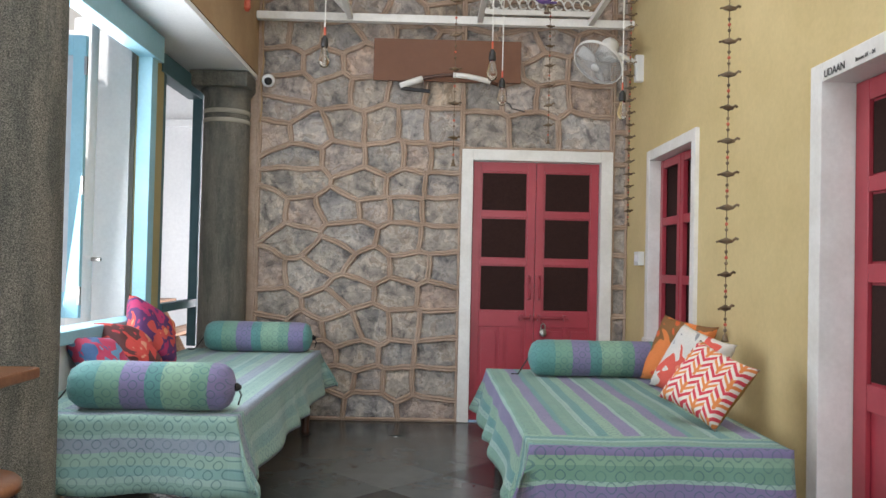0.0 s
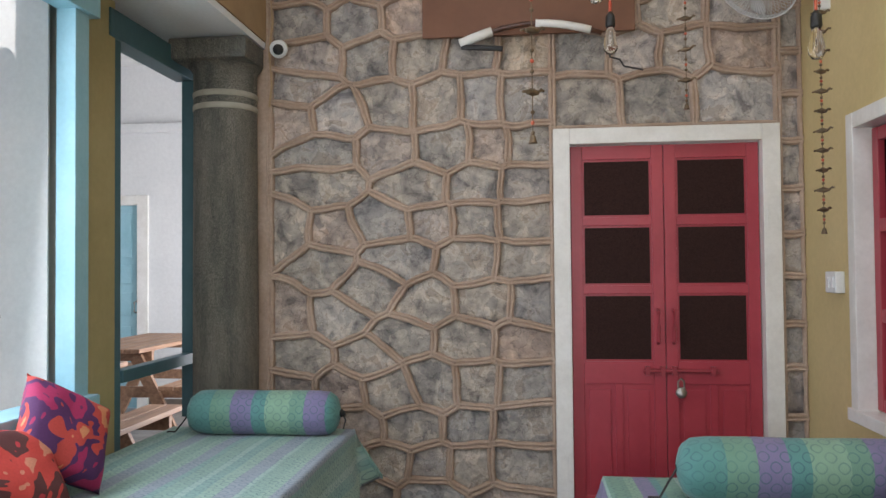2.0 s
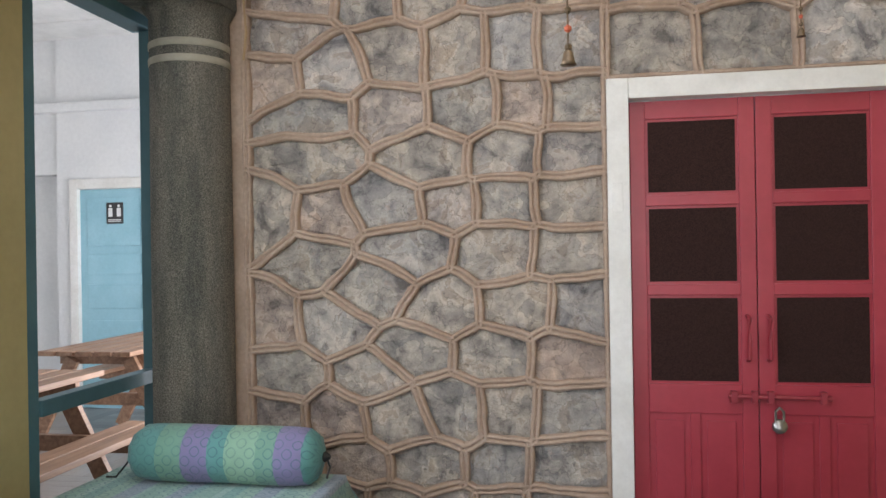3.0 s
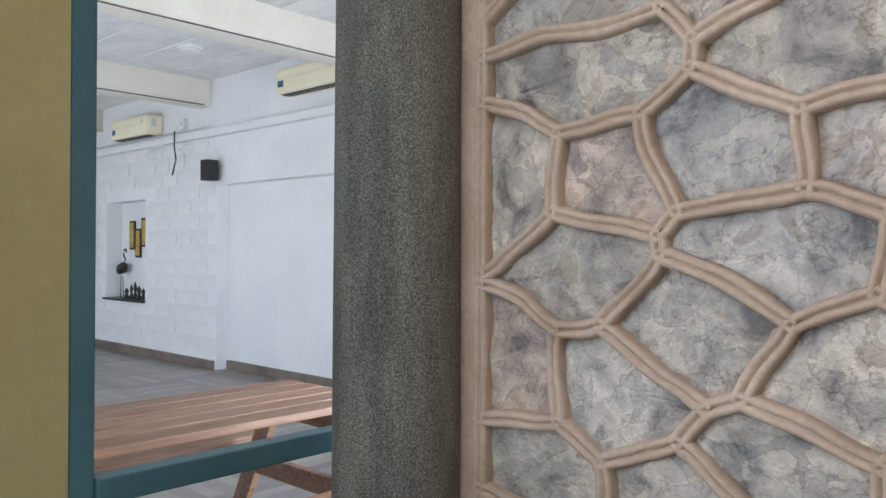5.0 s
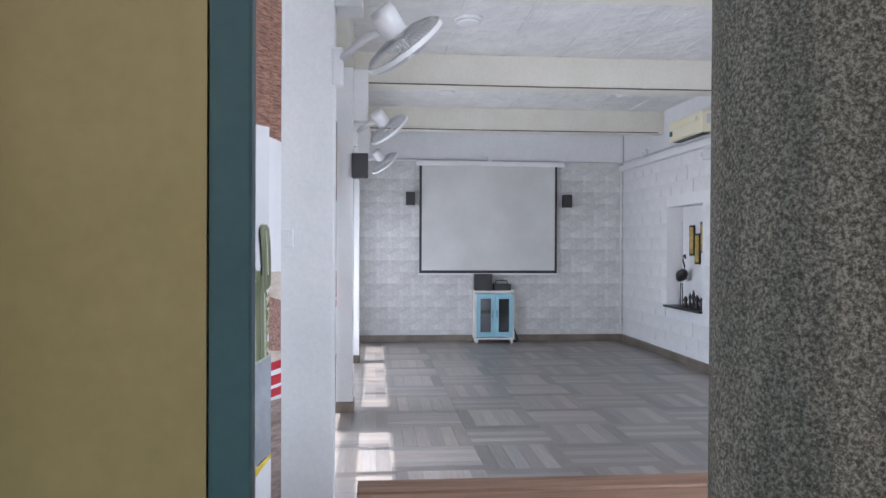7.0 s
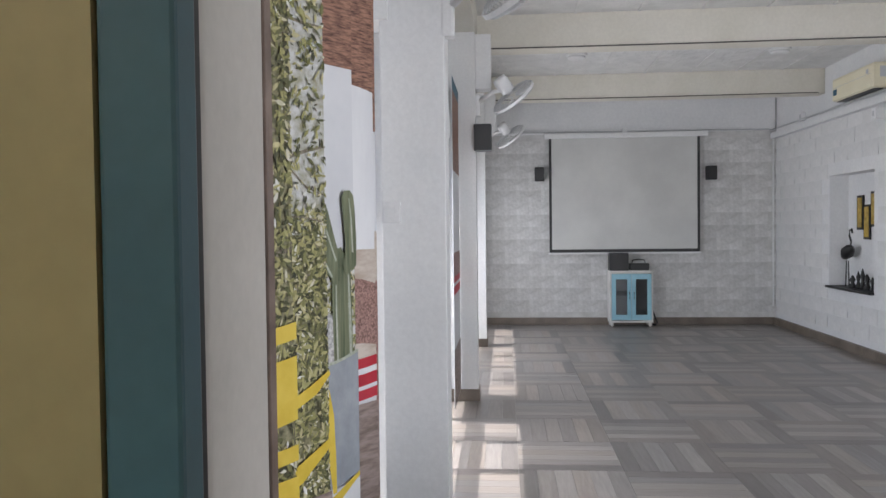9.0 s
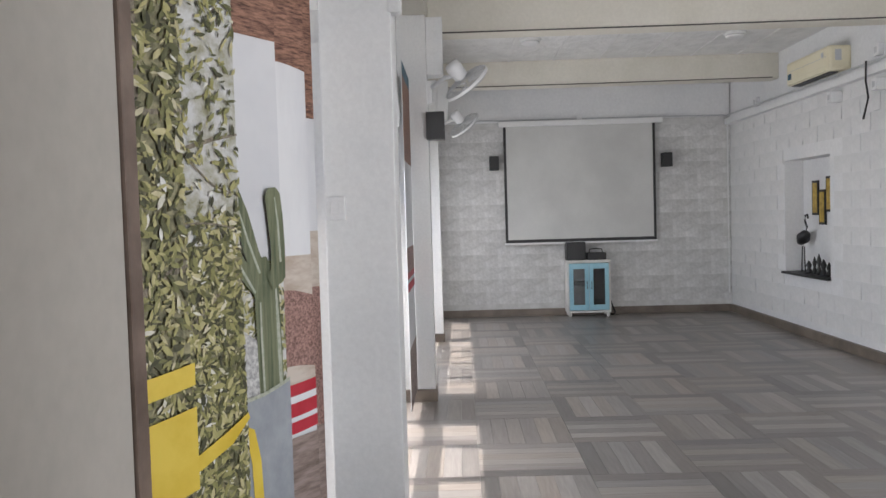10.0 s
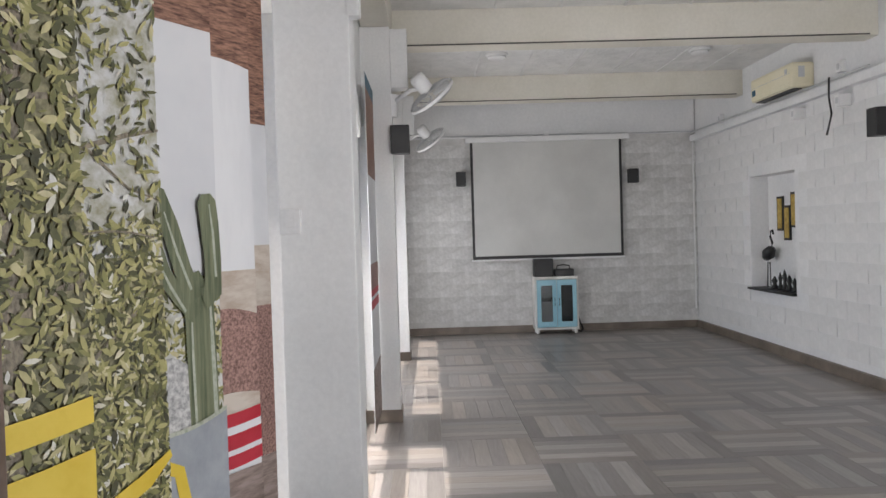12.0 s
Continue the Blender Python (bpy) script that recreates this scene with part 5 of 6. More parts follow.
decal(s7, [(-7.5, 1.05), (-8.32, 1.05), (-8.32, 1.02), (-7.5, 1.02)], P_COL, 2, 5.2965)
decal(s7, [(-7.5, 0.5), (-8.32, 0.5), (-8.32, 0.02), (-7.5, 0.02)], P_DECK, 1, 5.2965)

ps = thing("post_switch", (-4.68, 5.2, 1.58), "white switch box on the post", "switch")
part("box", box((-4.69, 5.17, 1.535), (-4.655, 5.25, 1.63), 0.004), PLASTIC, ps)
part("rocker", box((-4.655, 5.19, 1.56), (-4.65, 5.23, 1.61), 0.002), PLASTIC, ps)

for (mx, my, mz), (hx, hy, hz) in (((-4.72, 5.47, 2.50), (-4.55, 5.81, 2.55)), ((-8.4, 5.47, 2.66), (-8.25, 5.80, 2.68)), ((-11.65, 5.47, 2.70), (-11.5, 5.80, 2.70))):
    wall_fan((mx, my, mz), (hx, hy, hz), (-0.35, 0.6, -0.72), 0.215, "white wall fan tilted down on a post")


def speaker(x, y, z, sx, sy, sz, label, wall):
    s = thing("speaker", (x, y, z), label, "speaker", "wall speakers")
    part("cabinet", box((x - sx / 2, y - sy / 2, z - sz / 2), (x + sx / 2, y + sy / 2, z + sz / 2), 0.008), BLACK, s)
    part("cone", lathe([(0.001, 0), (0.03, 0.002), (0.045, 0.006), (0.05, 0.008)], Matrix.Translation((x + sx / 2 + 0.001, y, z - 0.03)) @ pose(0, 0, 0, 0, 90, 0), 16), BLACK, s)
    part("bracket", tube([(x, y, z), wall], 0.015), BLACK, s)


speaker(HALLW + 0.14, 6.27, 2.35, 0.14, 0.15, 0.22, "small black wall speaker beside the screen", (HALLW - 0.02, 6.27, 2.35))
speaker(HALLW + 0.14, 8.98, 2.33, 0.14, 0.15, 0.22, "small black wall speaker beside the screen", (HALLW - 0.02, 8.98, 2.33))
speaker(-8.35, 5.52, 2.33, 0.16, 0.16, 0.24, "small black speaker on a white post", (-8.4, 5.44, 2.33))
speaker(-8.72, HALLN - 0.1, 2.42, 0.16, 0.16, 0.26, "small black speaker on the niche wall", (-8.72, HALLN + 0.03, 2.42))

sc = thing("projection_screen", (HALLW + 0.06, 7.6, 1.0), "white pull-down projection screen with black borders", "projection screen")
part("case", box((HALLW + 0.03, 6.36, 2.92), (HALLW + 0.13, 8.94, 3.0), 0.012), WHITE, sc, "white roller case")
part("fabric", box((HALLW + 0.07, 6.47, 1.13), (HALLW + 0.075, 8.78, 2.92)), SCREEN, sc)
part("border", box((HALLW + 0.068, 6.43, 1.10), (HALLW + 0.078, 6.47, 2.92)), BLACK, sc)
part("border", box((HALLW + 0.068, 8.78, 1.10), (HALLW + 0.078, 8.82, 2.92)), BLACK, sc)
part("border", box((HALLW + 0.067, 6.43, 1.08), (HALLW + 0.079, 8.82, 1.13)), BLACK, sc)
part("bottom_bar", box((HALLW + 0.06, 6.41, 1.05), (HALLW + 0.085, 8.84, 1.08), 0.006), PLASTIC, sc)

cx0, cx1, cy0, cy1 = -13.20, -12.93, 7.26, 7.90
MEDIA = []
cab = thing("media_cabinet", ((cx0 + cx1) / 2, (cy0 + cy1) / 2, 0), "small white and light blue cabinet with glass doors", "cabinet")
for a, b in (((cx0, cy0, 0.06), (cx1, cy0 + 0.025, 0.80)), ((cx0, cy1 - 0.025, 0.06), (cx1, cy1, 0.80)), ((cx0, cy0, 0.80), (cx1 + 0.02, cy1, 0.835)), ((cx0, cy0 + 0.025, 0.06), (cx1, cy1 - 0.025, 0.09)), ((cx0, cy0 + 0.025, 0.09), (cx0 + 0.02, cy1 - 0.025, 0.80)), ((cx0 + 0.02, cy0 + 0.025, 0.44), (cx1 - 0.03, cy1 - 0.025, 0.46))):
    part("board", box(a, b, 0.003), FRAMEWHITE, cab)
for y0, y1 in ((cy0 + 0.03, (cy0 + cy1) / 2 - 0.003), ((cy0 + cy1) / 2 + 0.003, cy1 - 0.03)):
    d = part("door", box((cx1, y0, 0.10), (cx1 + 0.02, y0 + 0.06, 0.79), 0.003), SKYBLUE, cab, "light blue framed glass door")
    part("stile", box((cx1, y1 - 0.06, 0.10), (cx1 + 0.02, y1, 0.79), 0.003), SKYBLUE, d)
    for z0, z1 in ((0.10, 0.18), (0.71, 0.79)):
        part("rail", box((cx1 + 0.001, y0 + 0.06, z0), (cx1 + 0.019, y1 - 0.06, z1), 0.002), SKYBLUE, d)
    part("pane", box((cx1 + 0.008, y0 + 0.06, 0.18), (cx1 + 0.011, y1 - 0.06, 0.71)), SHADEGLASS, d)
    hy = y1 - 0.03 if y0 < 7.5 else y0 + 0.03
    part("handle", tube([(cx1 + 0.02, hy, 0.52), (cx1 + 0.045, hy, 0.51), (cx1 + 0.045, hy, 0.43), (cx1 + 0.02, hy, 0.42)], 0.007), BLACK, d)
for x in (cx0 + 0.04, cx1 - 0.04):
    for y in (cy0 + 0.04, cy1 - 0.04):
        part("foot", lathe([(0.018, 0), (0.025, 0.02), (0.025, 0.06)], pose(x, y, 0), 12), FRAMEWHITE, cab)
for z, h, m in ((0.46, 0.06, BLACK), (0.09, 0.05, BLACK), (0.09, 0.14, GREYPL)):
    MEDIA.append(tagged(part("media_box", box((-13.17, 7.36 if h < 0.1 else 7.62, z), (-13.0, 7.58 if h < 0.1 else 7.8, z + h), 0.004), m), "small electronics box inside the cabinet", "electronics"))
am = thing("amplifier_speaker", (-13.1, 7.42, 0.835), "black box loudspeaker on the cabinet", "speaker")
part("body", box((-13.17, 7.27, 0.835), (-12.98, 7.55, 1.10), 0.01), BLACK, am)
part("grille", box((-12.979, 7.29, 0.855), (-12.972, 7.53, 1.08), 0.002), BLACK, am)
rd = thing("audio_player", (-13.1, 7.72, 0.835), "black portable audio player with carry handle", "audio player")
part("body", box((-13.16, 7.58, 0.835), (-13.02, 7.86, 0.94), 0.012), BLACK, rd)
part("handle", tube([(-13.13, 7.62, 0.93), (-13.13, 7.63, 0.985), (-13.13, 7.72, 0.998), (-13.13, 7.81, 0.985), (-13.13, 7.82, 0.93)], 0.008), BLACK, rd)
MEDIA.append(tagged(part("power_cable", tube([(-13.2, 7.91, 0.3), (-13.18, 7.96, 0.14), (-13.1, 7.99, 0.04), (-13.05, 7.95, 0.012), (-13.1, 7.92, 0.012)], 0.012), BLACK), "black power cable beside the cabinet", "cable"))

# the whole group scaled about the camera's last position to fit its view, against the end wall
bpy.context.view_layer.update()
GROW = Matrix.Translation((-1.67, 5.74, 1.52)) @ Matrix.Scale(1.065, 4) @ Matrix.Translation((1.67, -5.74, -1.52))
for ob in (cab, am, rd, *MEDIA):
    ob.matrix_basis = GROW @ ob.matrix_basis

ac = thing("air_conditioner", (-10.6, 9.9, 3.0), "cream split air conditioner high on the wall", "air conditioner")
part("body", box((-11.25, HALLN - 0.22, 3.01), (-10.15, HALLN + 0.034, 3.29), 0.035), CREAM, ac)
part("flap", box((-11.2, HALLN - 0.225, 3.02), (-10.22, HALLN - 0.2, 3.075), 0.006, None), CREAM, ac)
part("slot", box((-11.18, HALLN - 0.18, 2.999), (-10.22, HALLN - 0.08, 3.009)), BLACK, ac)
part("seam", box((-11.22, HALLN - 0.2225, 3.17), (-10.2, HALLN - 0.2205, 3.174)), GREYPL, ac)
part("sticker", box((-11.2, HALLN - 0.224, 3.08), (-11.1, HALLN - 0.2208, 3.15)), P_BLUE, ac, "small blue sticker")
part("sticker", box((-10.149, HALLN - 0.15, 3.12), (-10.1485, HALLN - 0.08, 3.24)), GREYPL, ac)
part("emblem", box((-10.32, HALLN - 0.224, 3.18), (-10.27, HALLN - 0.2208, 3.23)), GREYPL, ac)

bpy.context.view_layer.update()
copy_thing(ac, Matrix.Translation((-6.50, 9.9, 3.13)))
tagged(part("conduit", tube([(HALLW + 0.06, 5.6, 3.03), (HALLW + 0.06, HALLN - 0.1, 3.01), (HALLW + 0.1, HALLN - 0.085, 2.99), (-8.9, HALLN - 0.085, 2.975)], 0.012, 6), GREYPL), "thin painted cable conduit along the walls", "conduit")
tagged(part("corner_conduit", tube([(HALLW + 0.03, HALLN - 0.03, 2.95), (HALLW + 0.03, HALLN - 0.03, 0.2)], 0.012, 6), WHITE), "white conduit down the corner", "conduit")
tagged(part("hanging_cable", tube([(-9.6, HALLN - 0.1, 3.0), (-9.59, HALLN - 0.11, 2.8), (-9.56, HALLN - 0.1, 2.62), (-9.58, HALLN - 0.12, 2.5), (-9.66, HALLN - 0.1, 2.42)], 0.011, 6), BLACK), "black cable hanging from a socket", "cable")
for x, z in ((-9.55, 3.1), (-9.45, 2.74), (-10.4, 2.75), (-12.8, 3.05)):
    sk = thing("socket_box", (x, HALLN - 0.05, z), "small white socket box on the hall wall", "socket", "socket boxes")
    part("box", box((x - 0.05, HALLN - 0.105 if z < 2.96 else HALLN - 0.03, z - 0.06), (x + 0.05, HALLN + 0.03, z + 0.06), 0.006), PLASTIC, sk)
    part("rocker", box((x - 0.02, HALLN - 0.112 if z < 2.96 else HALLN - 0.037, z - 0.03), (x + 0.02, HALLN - 0.104 if z < 2.96 else HALLN - 0.029, z + 0.03), 0.002), GREYPL, sk)
tagged(part("junction_box", box((HALLW + 0.03, 7.6, 3.0), (HALLW + 0.08, 7.68, 3.08), 0.006), PLASTIC), "small junction box above the screen", "junction box")
for x, y in ((-7.6, 6.5), (-7.6, 9.0), (-10.8, 6.6), (-10.8, 9.0)):
    cl = thing("ceiling_light", (x, y, 3.6), "round flat white ceiling light, switched off", "ceiling light", "ceiling lights")
    part("base", lathe([(0.13, 0), (0.13, -0.02), (0.11, -0.03)], pose(x, y, 3.6), 28), WHITE, cl)
    part("diffuser", lathe([(0.108, -0.03), (0.108, -0.05), (0.09, -0.06), (0.001, -0.062)], pose(x, y, 3.6), 28), PLASTIC, cl, smooth=True)

# niche: gold panels, bird figure, small ornaments
NY = HALLN + 0.265
for k, (x0, z0, z1) in enumerate(((-11.62, 1.42, 1.86), (-11.43, 1.30, 1.74), (-11.24, 1.46, 1.90))):
    g = thing("wall_panel", (x0, NY, z0), "narrow gold patterned panel in a dark frame", "wall art", "gold panels")
    part("frame", box((x0, NY - 0.02, z0), (x0 + 0.175, NY, z1), 0.004), BLACK, g)
    part("panel", box((x0 + 0.03, NY - 0.026, z0 + 0.03), (x0 + 0.145, NY - 0.019, z1 - 0.03), 0.002), GOLD, g)
fl = bmesh.new()
add_tube(fl, [(-11.68, NY - 0.12, 1.02), (-11.70, NY - 0.12, 0.69)], 0.008, 6)
add_tube(fl, [(-11.62, NY - 0.12, 1.02), (-11.60, NY - 0.12, 0.69)], 0.008, 6)
add_lathe(fl, [(0.001, -0.14), (0.05, -0.1), (0.085, 0), (0.06, 0.09), (0.001, 0.15)], Matrix.Translation((-11.65, NY - 0.12, 1.13)) @ pose(0, 0, 0, 0, 55, 0), 16)
add_tube(fl, [(-11.58, NY - 0.12, 1.18), (-11.54, NY - 0.12, 1.27), (-11.60, NY - 0.12, 1.35), (-11.58, NY - 0.12, 1.42), (-11.53, NY - 0.12, 1.43), (-11.51, NY - 0.12, 1.38)], 0.013, 8)
tagged(part("bird_figure", fl, BLACK, None, "", True), "dark metal long-legged bird figure in the niche", "figurine")
for x, h, r in ((-11.36, 0.16, 0.05), (-11.2, 0.22, 0.035), (-11.08, 0.26, 0.04), (-10.96, 0.2, 0.05), (-10.82, 0.17, 0.04)):
    tagged(part("ornament", lathe([(r * 0.8, 0.685), (r, 0.70), (r * 0.4, 0.685 + h * 0.4), (r * 0.75, 0.685 + h * 0.65), (r * 0.3, 0.685 + h * 0.9), (0.004, 0.685 + h)], pose(x - 0.08, HALLN + 0.12, 0), 14), BLACK, None, "", True), "small dark metal ornament on the niche shelf", "ornament", "niche ornaments")

# ---- pieces: stones, tiles, blocks ----
rng = random.Random(4)


def warp(x, z):
    p = Vector((x * 3.1, z * 3.1, 7.7))
    return x + 0.04 * noise.noise(p) + 0.012 * noise.noise(p * 3.3), z + 0.04 * noise.noise(p + Vector((31, 5, 2))) + 0.012 * noise.noise(p * 3.3 + Vector((9, 2, 1)))


def cut(poly, nx, nz, d):
    out = []
    for (ax, az), (bx, bz) in zip(poly, poly[1:] + poly[:1]):
        da, db = ax * nx + az * nz - d, bx * nx + bz * nz - d
        if da <= 0:
            out.append((ax, az))
        if da * db < 0:
            t = da / (da - db)
            out.append((ax + (bx - ax) * t, az + (bz - az) * t))
    return out


# stones in rough courses: height of each course, then where its stones lie
FIELD = ((2.78, -1.1, -0.75, -0.45, -0.15, 0.16), (2.57, -1.02, -0.67, -0.43, -0.12, 0.18), (2.40, -1.08), (2.28, -0.57, -0.29, -0.03, 0.17), (2.22, -1.14, -0.88), (2.03, -0.97, -0.59, -0.26, -0.01, 0.19),
         (1.83, -0.96, -0.44, -0.09, 0.2), (1.63, -0.6, -0.36, -0.11, 0.17), (1.57, -1.17, -0.88), (1.42, -0.97, -0.53, -0.13, 0.15), (1.26, -0.69), (1.16, -0.36, -0.03, 0.18), (1.13, -1.16, -0.86),
         (0.98, -0.49, -0.14, 0.13), (0.88, -1.08, -0.69), (0.75, -0.31, -0.08, 0.14), (0.70, -1.14, -0.85, -0.58), (0.51, -1.12, -0.78, -0.47, -0.13, 0.14), (0.31, -1.1, -0.85, -0.6, -0.35, -0.14, 0.13), (0.1, -1.1, -0.72, -0.34, 0.08))
OVERDOOR = ((2.28, 0.52, 0.86, 1.28), (2.52, 0.48, 0.78, 1.02, 1.33), (2.76, 0.62, 0.98, 1.36))
NARROW = tuple((0.2 + 0.24 * k + 0.02 * (k % 3), 1.57) for k in range(12))


def cells(x0, x1, z0, z1, courses, w, h, k=2.0):
    """Stones grown round their centres; above the courses given, rows of the usual size."""
    seeds = [(x + rng.uniform(-0.01, 0.01), z) for z, *xs in courses for x in xs]
    top = max(z for _, z in seeds) + 0.11
    rows = max(1, round((z1 - top) / h))
    for r in range(rows):
        cols = max(1, round((x1 - x0) / w * rng.uniform(0.8, 1.2)))
        for c in range(cols):
            seeds.append((x0 + (x1 - x0) * (c + 0.5 + 0.3 * (r % 2 - 0.5) + rng.uniform(-0.25, 0.25)) / cols, top + (z1 - top) * (r + 0.5 + rng.uniform(-0.25, 0.25)) / rows))
    for i, (sx, sz) in enumerate(seeds):
        poly = [(x0, z0), (x1, z0), (x1, z1), (x0, z1)]
        for j, (ox, oz) in enumerate(seeds):
            if i != j and (ox - sx) ** 2 + (oz - sz) ** 2 < 0.9:
                nx, nz = ox - sx, (oz - sz) * k
                poly = cut(poly, nx, nz, nx * (sx + ox) / 2 + nz * (sz + oz) / 2)
                if len(poly) < 3:
                    break
        if len(poly) >= 3:
            yield poly


def inside(x, z, box4):
    x0, x1, z0, z1 = box4
    wx, wz = warp(x, z)
    return (x if min(x - x0, x1 - x) < 1e-4 else min(max(wx, x0), x1)), (z if min(z - z0, z1 - z) < 1e-4 else min(max(wz, z0), z1))


wall = thing("wall_stone", (0.2, WY, 0), "grey and buff rubble stone wall with raised pink-tan pointing", "wall", "", "structure")
ridges = bmesh.new()
done = set()
PROFILE = ((-0.025, 0.040), (-0.024, 0.013), (-0.020, 0.004), (-0.012, 0.0), (-0.004, 0.003), (-0.001, 0.014), (0.002, 0.014), (0.005, 0.003), (0.013, 0.0), (0.020, 0.004), (0.024, 0.013), (0.025, 0.040))
for courses, rect in ((FIELD, (-1.255, 0.331, 0.0, 4.15)), (OVERDOOR, (0.331, 1.511, 2.12, 4.15)), (NARROW, (1.511, WX1, 0.0, 4.15))):
    for poly in cells(*rect, courses, 0.27 if rect[1] - rect[0] > 0.3 else 0.2, 0.215):
        ring = []
        for (ax, az), (bx, bz) in zip(poly, poly[1:] + poly[:1]):
            L = math.hypot(bx - ax, bz - az)
            n = max(1, int(L / 0.035))
            ring += [inside(ax + (bx - ax) * t / n, az + (bz - az) * t / n, rect) for t in range(n)]
            key = tuple(sorted(((round(ax, 3), round(az, 3)), (round(bx, 3), round(bz, 3)))))
            if key in done or L < 0.012:
                continue
            done.add(key)
            line = [inside(ax + (bx - ax) * t / n, az + (bz - az) * t / n, rect) for t in range(n + 1)]
            rows = []
            for k, (px, pz) in enumerate(line):
                (qx, qz), (rx2, rz2) = line[max(0, k - 1)], line[min(n, k + 1)]
                d = Vector((rx2 - qx, rz2 - qz)).normalized()
                ext = 0.006 if k == n else -0.006 if k == 0 else 0
                wob = 0.86 + 0.2 * noise.noise(Vector((px * 9, pz * 9, 2)))
                rows.append([ridges.verts.new((px - d.y * o * wob + d.x * ext, WY - 0.012 + dep, pz + d.x * o * wob + d.y * ext)) for o, dep in PROFILE])
            for a, b in zip(rows, rows[1:]):
                for j in range(len(PROFILE) - 1):
                    ridges.faces.new((a[j], a[j + 1], b[j + 1], b[j]))
        cx, cz = sum(p[0] for p in ring) / len(ring), sum(p[1] for p in ring) / len(ring)
        bm = bmesh.new()
        rough = rng.uniform(0.006, 0.02)
        off = rng.uniform(0, 50)
        levels = []
        for s, dep in ((0.97, 0.028), (0.72, 0.004), (0.38, -0.001)):
            row = []
            for px, pz in ring:
                x, z = cx + (px - cx) * s, cz + (pz - cz) * s
                row.append(bm.verts.new((x, WY + 0.012 + dep * 0.55 + rough * noise.noise(Vector((x * 14, z * 14, off))), z)))
            levels.append(row)
        mid = bm.verts.new((cx, WY + 0.012 + rough * noise.noise(Vector((cx * 14, cz * 14, off))), cz))
        n = len(ring)
        for a, b in zip(levels, levels[1:]):
            for k in range(n):
                bm.faces.new((a[k], a[(k + 1) % n], b[(k + 1) % n], b[k]))
        for k in range(n):
            bm.faces.new((levels[-1][k], levels[-1][(k + 1) % n], mid))
        part("stone", bm, STONE, wall)
part("pointing", ridges, MORTAR, wall, "raised double-lined tan pointing", True)["kind"] = "stuff"

struct("wall_stone_margin", box((WX0 - 0.05, WY - 0.004, 0), (-1.27, WY + 0.029, 4.15), 0.006), MORTAR, "tan plaster margin between stone wall and column", "trim")

# dark stone tiles of the veranda, laid on the diagonal
vf = thing("floor_veranda", (0, 2, 0), "dark polished stone tiles laid diagonally", "floor", "", "structure")
tm = link_mesh("tile", box((-0.222, -0.222, -0.012), (0.222, 0.222, 0.0), 0.0015), KOTA)
for i in range(-14, 15):
    for j in range(-14, 15):
        x, y = 0.2 + 0.447 * (i - j) * 0.7071, 3.2 + 0.447 * (i + j) * 0.7071
        if -1.3 < x < 1.4 and 0.6 < y < 6.0:
            ob = new("tile", tm)
            ob.matrix_world = pose(x, y, 0, 0, 0, 45)
            under(ob, vf)
struct("floor_margin", add_box(add_box(add_box(bmesh.new(), (-1.7, -3.4, -0.012), (1.64, 0.7, -0.002)), (-1.7, 0.7, -0.012), (-1.1, 6.3, -0.003)), (1.2, 0.7, -0.012), (1.64, 6.3, -0.003)), KOTA, "dark polished stone margin of the veranda floor", "floor")
struct("floor_margin_end", box((-1.1, 5.8, -0.012), (1.2, 6.45, -0.003)), KOTA, "dark polished stone margin along the stone wall", "floor")

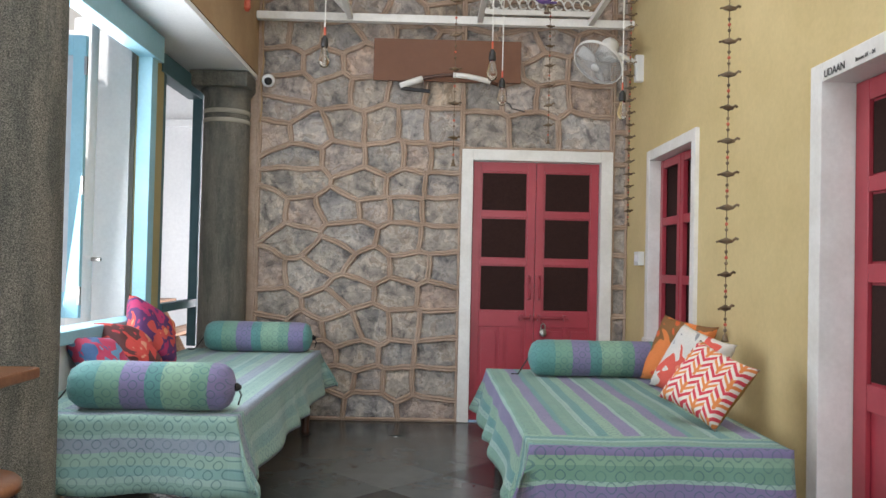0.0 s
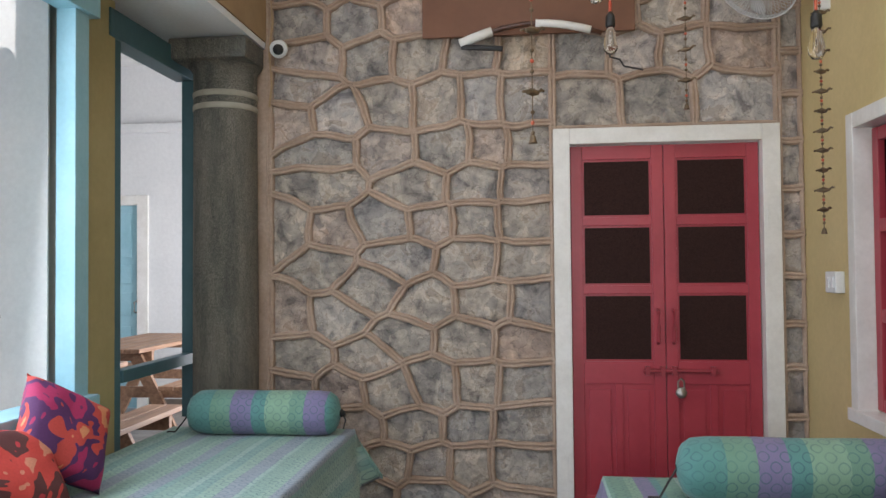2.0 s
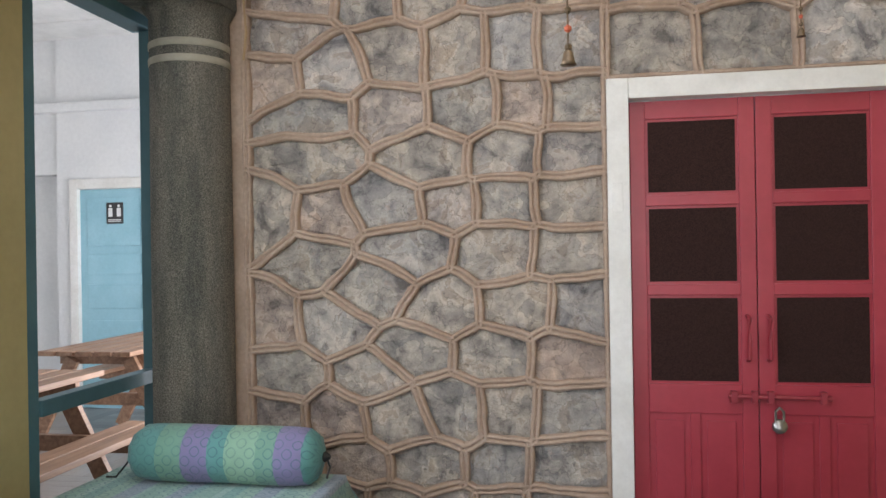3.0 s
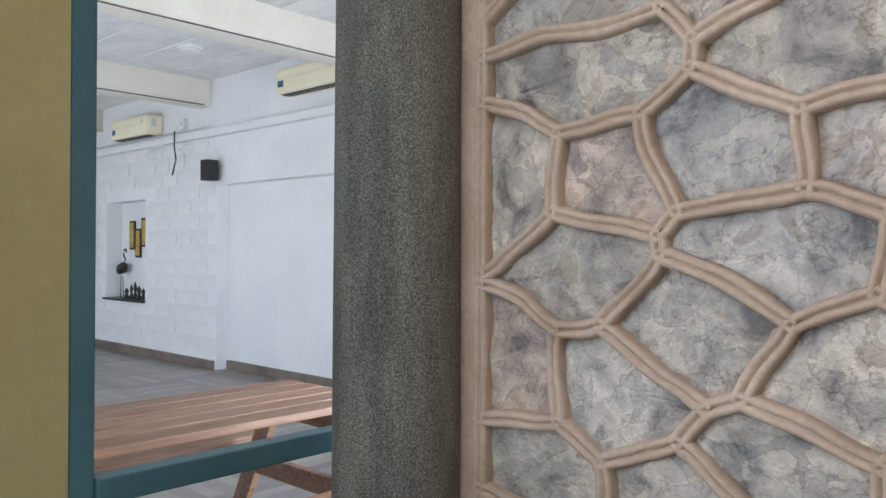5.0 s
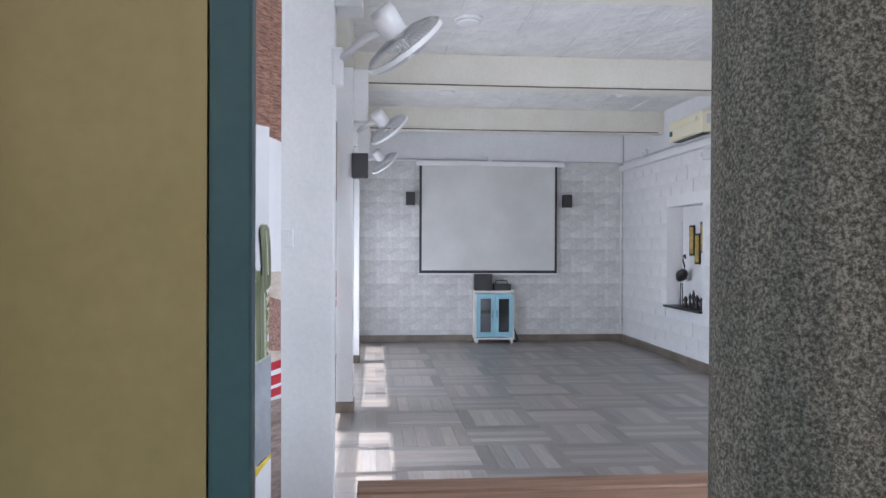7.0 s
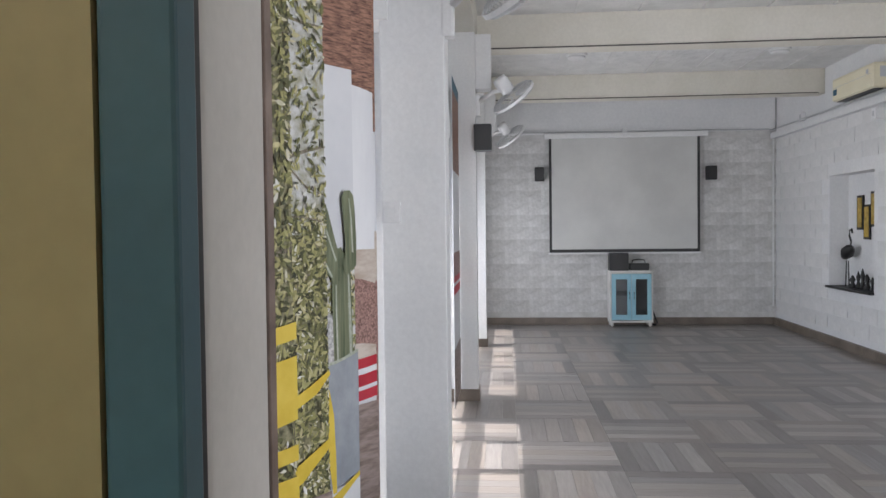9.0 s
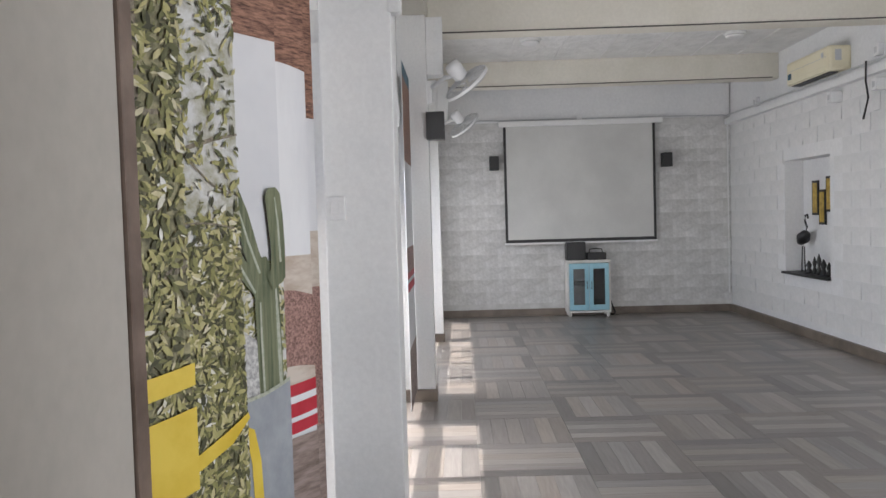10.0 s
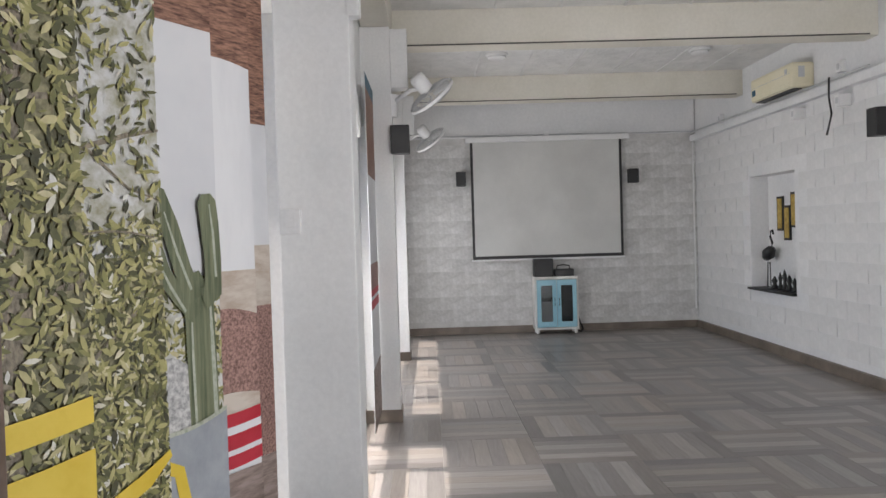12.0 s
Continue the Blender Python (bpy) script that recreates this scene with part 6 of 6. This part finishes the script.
# wood-look tiles of the hall, six strips each with darker outer ones, turned alternately
hf = thing("floor_hall", (-8, 7.6, 0), "grey-brown wood-look floor tiles laid in basket weave", "floor", "", "structure")
PITCH = 0.69
shapes = []
for k in range(3):
    bm = bmesh.new()
    for s in range(6):
        y0 = PITCH * (s / 6 - 0.5)
        before = len(bm.faces)
        add_box(bm, (-PITCH / 2 + 0.001, y0 + 0.0008, -0.012), (PITCH / 2 - 0.001, y0 + PITCH / 6 - 0.0008, 0.0))
        bm.faces.ensure_lookup_table()
        for f in bm.faces[before:]:
            f.material_index = 1 if s in (0, 5) else 0
    shapes.append(link_mesh("floor_tile", bm, [PLANKTILE, PLANKDARK]))
for i in range(-9, 9):
    for j in range(-1, 7):
        ob = new("floor_tile", shapes[(i * 5 + j * 3) % 3])
        ob.matrix_world = pose(-7.35 + PITCH * i, 6.14 + PITCH * j, HZ, 0, 0, 90 * ((i + j) % 2) + 180 * rng.randint(0, 1))
        under(ob, hf)


def block_wall(root, u0, u1, z0, z1, mat, put, skip=lambda u, z: False):
    shapes = []
    for k in range(4):
        bm = box((-0.1975, -0.03, -0.0975), (0.1975, 0.004, 0.0975))
        bmesh.ops.subdivide_edges(bm, edges=bm.edges, cuts=1, use_grid_fill=True)
        for v in bm.verts:
            if v.co.y > 0:
                v.co.y += rng.uniform(-0.007, 0.004)
                v.co.x += rng.uniform(-0.004, 0.004)
        shapes.append(link_mesh("block", bm, mat))
    r = 0
    z = z0 + 0.1
    while z < z1:
        u = u0 + (0.2 if r % 2 else 0.4) - 0.2
        while u < u1 + 0.1:
            if not skip(u, z):
                ob = new("block", shapes[rng.randint(0, 3)])
                ob.matrix_world = put(u, z)
                under(ob, root)
            u += 0.4
        z += 0.2
        r += 1


bw = thing("wall_hall_blocks", (HALLW, 7.6, 0), "white painted rough block courses of the end wall", "wall", "", "structure")
block_wall(bw, 5.3, HALLN - 0.1, 0.1, 2.95, BLOCK, lambda u, z: pose(HALLW - 0.01, u, z, 0, 0, -90))
bn = thing("wall_niche_blocks", (-11, HALLN, 0), "white painted rough block courses round the niche", "wall", "", "structure")
block_wall(bn, HALLW, -8.95, 0.1, 2.85, BLOCKSMOOTH, lambda u, z: pose(u, HALLN + 0.024, z, 0, 0, 180), lambda u, z: -12.12 < u < -10.46 and 0.58 < z < 2.24)
